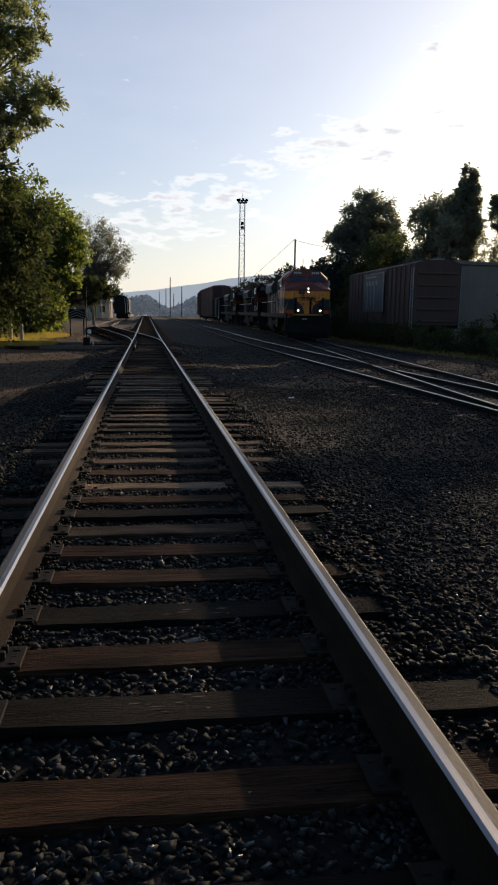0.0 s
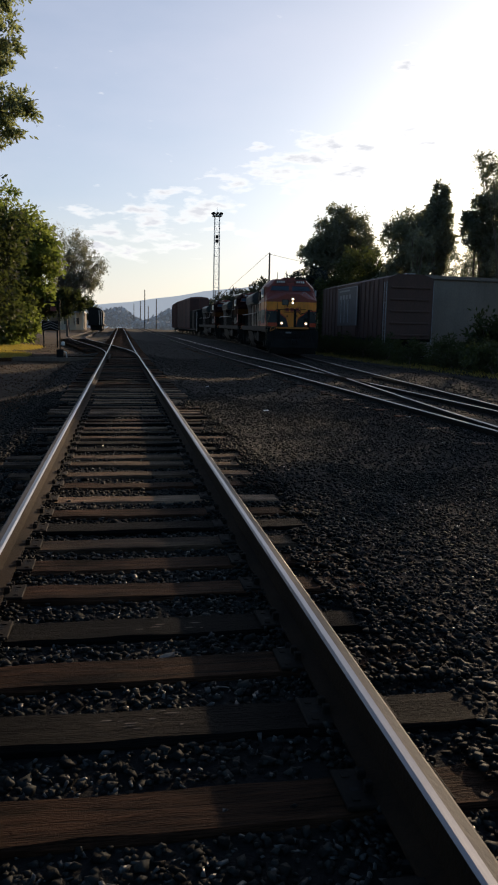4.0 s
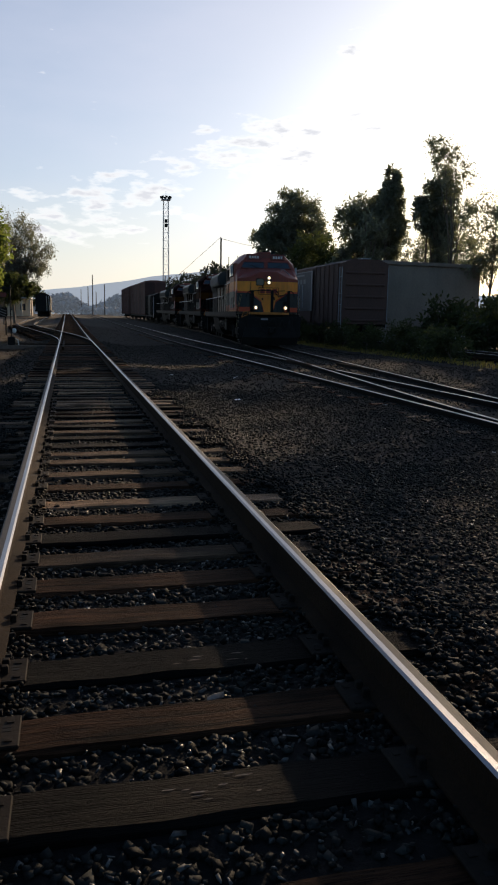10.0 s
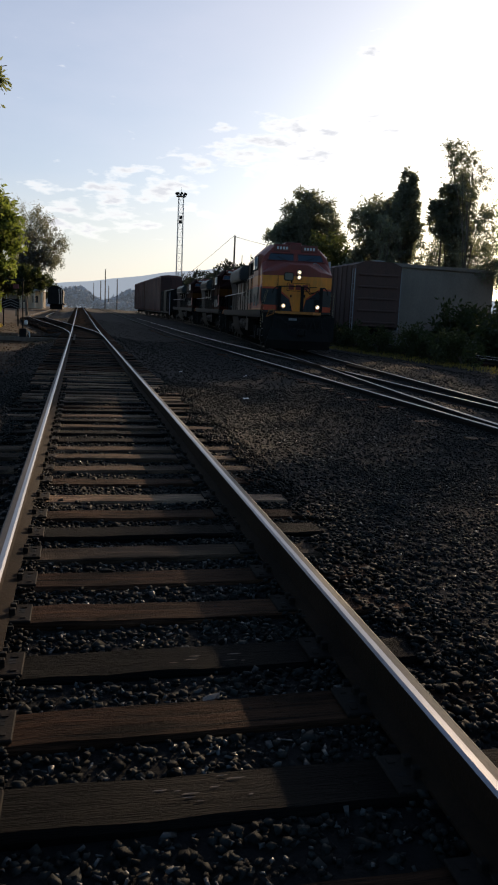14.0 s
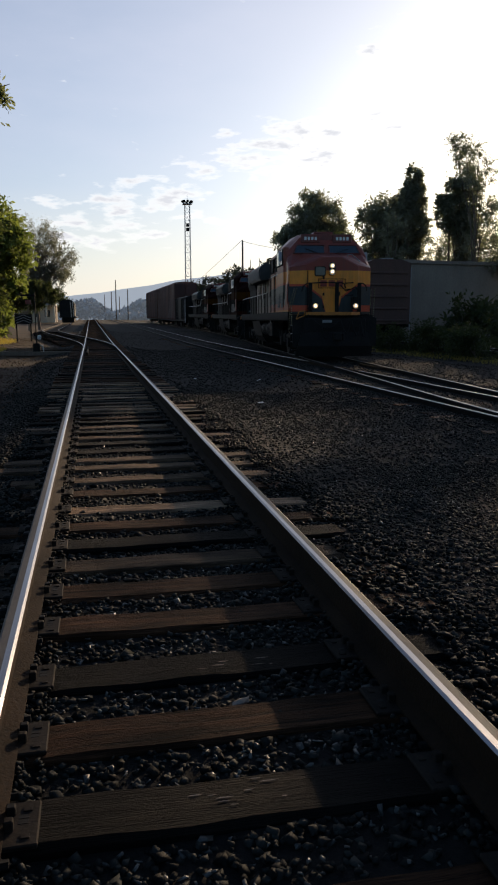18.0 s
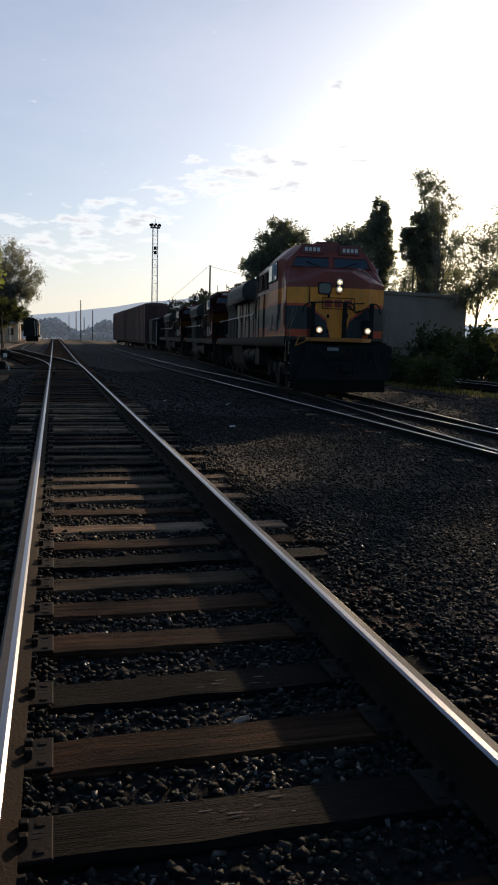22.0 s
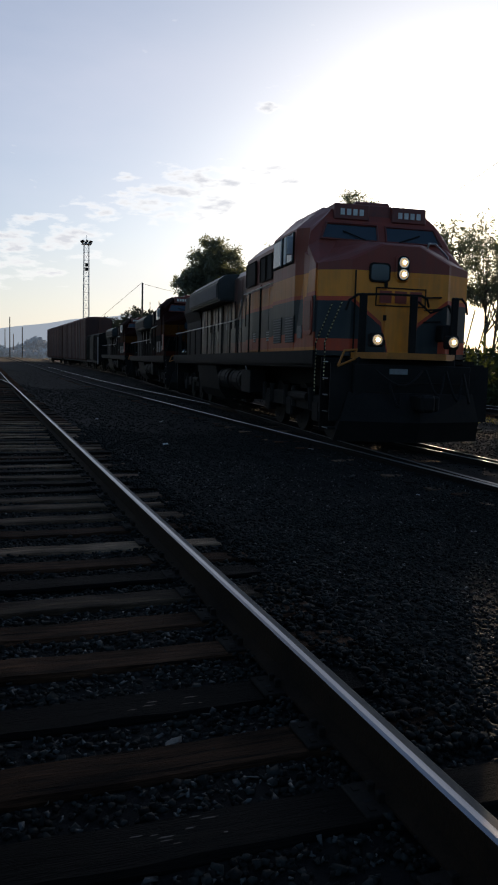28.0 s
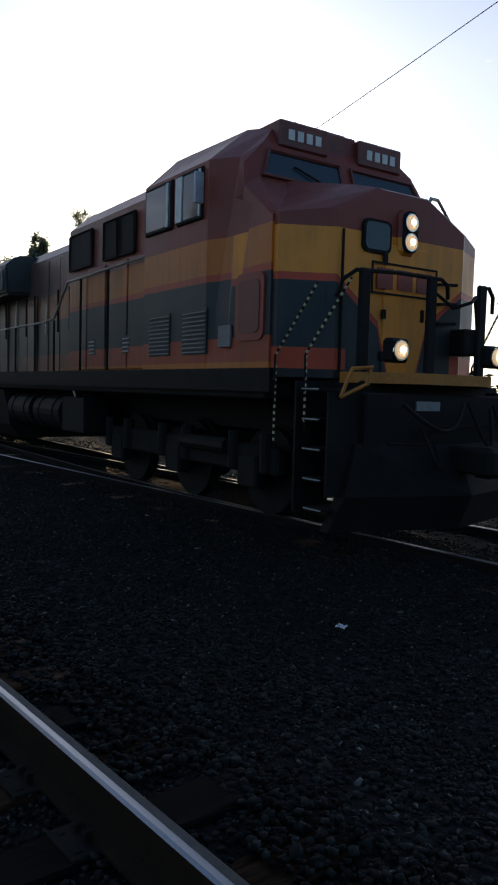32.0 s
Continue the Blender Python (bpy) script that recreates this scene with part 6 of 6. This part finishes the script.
# dry grass
def grass(name, cx, cy, rx, ry, count, h):
    x = cx + rx * (rng.random(count) * 2 - 1)
    y = cy + ry * (rng.random(count) * 2 - 1)
    k = ((x - cx) / rx) ** 2 + ((y - cy) / ry) ** 2 < rng.uniform(0.5, 1.1, count)
    x, y = x[k], y[k]
    n = len(x)
    z = ground_z(x, y)
    a = rng.uniform(0, 6.28, n)
    hh = h * rng.uniform(0.4, 1.2, n)
    w = 0.012 + 0.012 * rng.random(n)
    p = np.stack([x, y, z], -1)
    s = np.stack([np.cos(a) * w, np.sin(a) * w, 0 * a], -1)
    tip = p + np.stack([rng.normal(0, 0.3, n) * hh, rng.normal(0, 0.3, n) * hh, hh], -1)
    v = np.stack([p - s, p + s, tip], 1).reshape(-1, 3)
    tagged(new(name, arrays(name, v, np.arange(n * 3).reshape(n, 3), M_GRASS)), "dry yellow-green grass on bare earth", "grass", kind="stuff")


for x, y, sd in ((-15.5, 66, 31), (-12.6, 67, 32), (-9.9, 69, 33)):
    tree("undergrowth_bush", "dense shaded bush under the green trees", (x, y), 3, [(0, 0, 1.2, 1.9, 1.6, 1.5), (1.2, 0.4, 0.8, 1.4, 1.3, 1.0)], 0.3, M_LEAF_DARK, 5200, 0.2, sd, clumps=60, gap=0.38, trunk_r=0.08)
grass("grass_patch", -8.0, 43, 3.0, 5, 26000, 0.16)
grass("grass_far", -8.5, 56, 3.0, 7, 8000, 0.2)
grass("weeds_right", 15.8, 44, 1.6, 30, 7000, 0.13)
for k in range(7):
    tree("trackside_bush", "low dark bush between the tracks", (16.2 + 0.3 * (k % 2), 31 + 4.6 * k), 1.6, [(0, 0, 0.6, 0.9, 2.2, 0.7), (0.2, 1.2, 0.8, 0.8, 1.4, 0.7)], 0.2, M_LEAF_DARK, 3500, 0.16, 90 + k, clumps=30, gap=0.40, trunk_r=0.05)

# litter
bm = B()
bmesh.ops.create_grid(bm, x_segments=6, y_segments=5, size=0.13)
for v in bm.verts:
    v.co.z = 0.012 * math.sin(v.co.x * 31) * math.cos(v.co.y * 23) + 0.008 * math.sin(v.co.y * 47)
    v.co.y *= 0.6
ob = tagged(part("crumpled_paper", bm, M_PAPER), "crumpled white paper lying on the ballast", "litter", group="litter")
ob.matrix_basis = pose(3.47, 3.71, float(ground_z(3.47, 3.7)) + 0.03, 8, 5, 30) @ Matrix.Scale(0.45, 4)
for x, y, s in ((4.11, 6.39, 0.5), (2.76, 14.2, 1.0), (4.0, 20.0, 1.1), (5.1, 12.6, 0.9), (2.2, 19.5, 0.8), (4.6, 8.2, 0.35)):
    copy_thing(ob, pose(x, y, float(ground_z(x, y)) + 0.05, rng.uniform(-15, 15), rng.uniform(-15, 15), rng.uniform(0, 360)) @ Matrix.Scale(s, 4))


def rock(at, s, seed):
    r = random.Random(seed)
    bm = B()
    bmesh.ops.create_icosphere(bm, subdivisions=1, radius=1)
    for v in bm.verts:
        v.co *= r.uniform(0.62, 1.25)
        v.co.x *= s[0]
        v.co.y *= s[1]
        v.co.z *= s[2]
    o = tagged(part("pale_stone", bm, M_PALE), "pale flat stone lying among the ballast", "stone", group="pale stones")
    o.matrix_basis = pose(at[0], at[1], at[2], 8, -6, 20)


rock((0.113, 2.80, -0.205), (0.045, 0.024, 0.014), 1)
rock((-0.62, 2.15, -0.21), (0.03, 0.022, 0.018), 2)
tagged(part("broken_board", box(B(), 5.0, 6.1, 26.0, 26.18, -0.42, -0.36, 0.01), M_TIE), "broken plank lying on the ballast", "timber")

# ---- distance ----
def ridge(name, y, pts, label, mat_):
    bm = B()
    top = [(x, y, z) for x, z in pts]
    low = [(x, y, -30) for x, z in pts]
    back = [(x, y + 400, -30) for x, z in pts]
    loft(bm, [low, top, back], close=False, caps=False)
    return tagged(part(name, bm, mat_, smooth=False), label, "hill", kind="structure")


hp = []
for k in range(161):
    x = -2600 + 40 * k
    base = np.interp(x, [-2600, -900, -150, 60, 300, 520, 760, 1100, 1700, 2600, 3800], [30, 55, 92, 104, 150, 178, 200, 190, 120, 60, 30])
    hp.append((x, base + 6 * noise.noise(Vector((x * 0.006, 0, 0))) + 2.5 * noise.noise(Vector((x * 0.03, 3, 0)))))
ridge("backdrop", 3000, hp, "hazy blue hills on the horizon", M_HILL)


def far_woods(name, y, x0, x1, h, count, seed, mat_):
    r = np.random.default_rng(seed)
    x = r.uniform(x0, x1, count)
    yy = y + r.uniform(-20, 20, count)
    prof = h * (0.55 + 0.45 * np.abs(np.sin(x * 0.11 + seed)) * np.abs(np.sin(x * 0.037 + 1))) * np.interp(x, [-8, 2, 7, 13, 20, 26, 32, 45], [1.35, 1.35, 1.0, 0.75, 0.85, 1.3, 1.1, 1.0])
    z = r.random(count) ** 0.6 * prof - 0.2 + rise(yy)
    c = np.stack([x, yy, z], -1)
    u = r.normal(size=(count, 3)) * 0.6
    v = r.normal(size=(count, 3)) * 0.6
    q = np.stack([c - u, c + v, c + u, c - v], 1).reshape(-1, 3)
    tagged(new(name, arrays(name, q, np.arange(count * 4).reshape(count, 4), mat_, 4)), "low line of distant trees beyond the yard", "trees", kind="stuff")


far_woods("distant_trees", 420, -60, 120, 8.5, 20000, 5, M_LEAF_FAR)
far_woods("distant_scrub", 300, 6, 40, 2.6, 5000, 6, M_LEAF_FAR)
far_woods("trees_behind", -60, -90, 90, 9, 9000, 8, M_LEAF_DARK)

# ---- motion of the train ----
NOSE = [(0, 48.64), (2, 46.15), (4, 43.53), (6, 40.89), (8, 38.28), (10, 35.75), (12, 33.29), (14, 30.87), (16, 28.47), (18, 26.02), (20, 23.49), (22, 20.82), (24, 17.97), (26, 14.92), (28, 11.67), (30, 8.25), (32, 4.73)]


def nose_y(t):
    i = max(0, min(len(NOSE) - 2, int(t // 2)))
    y0, y1, y2, y3 = (NOSE[max(0, min(len(NOSE) - 1, i + k))][1] for k in (-1, 0, 1, 2))
    u = (t - NOSE[i][0]) / 2
    if i == 0: y0 = 2 * y1 - y2
    if i == len(NOSE) - 2: y3 = 2 * y2 - y1
    return y1 + 0.5 * u * (y2 - y0 + u * (2 * y0 - 5 * y1 + 4 * y2 - y3 + u * (3 * (y1 - y2) + y3 - y0)))


def vehicle_pose(t, offset, a, b):
    """The pose of a vehicle whose two trucks stand at a and b metres behind its front, on the curve."""
    y0 = nose_y(t) + offset
    p, q = (t2(y0 + a), y0 + a), (t2(y0 + b), y0 + b)
    h = math.atan2(q[0] - p[0], q[1] - p[1])
    za, zb = float(rise(p[1])), float(rise(q[1]))
    grade = (zb - za) / (b - a)
    return pose(p[0] - a * math.sin(h), p[1] - a * math.cos(h), LOW + za - a * grade, math.degrees(math.atan(grade)), 0, -math.degrees(h))


def motions():
    train = [(lead, 0.0, 3.9, 17.1, lead_wheels, 0.53), (trail, 22.4, 3.9, 17.1, trail_wheels, 0.53), (third, 44.8, 3.9, 17.1, third_wheels, 0.53)]
    train += [(hopper, 66.7, 2.2, 10.0, hopper_wheels, 0.42)]
    train += [(car, 79.2 + 28.4 * k, 3.0, 24.6, sets, 0.42) for k, (car, sets) in enumerate(racks)]
    for thing, offset, a, b, sets, r in train:
        walk(thing, [(0.5 * k, vehicle_pose(0.5 * k, offset, a, b)) for k in range(65)])
        for ws in sets:
            y, x = ws.location.y, 0.0
            walk(ws, [(0.25 * k, pose(0, y, r, math.degrees((nose_y(0) - nose_y(0.25 * k)) / r))) for k in range(129)])


motions()
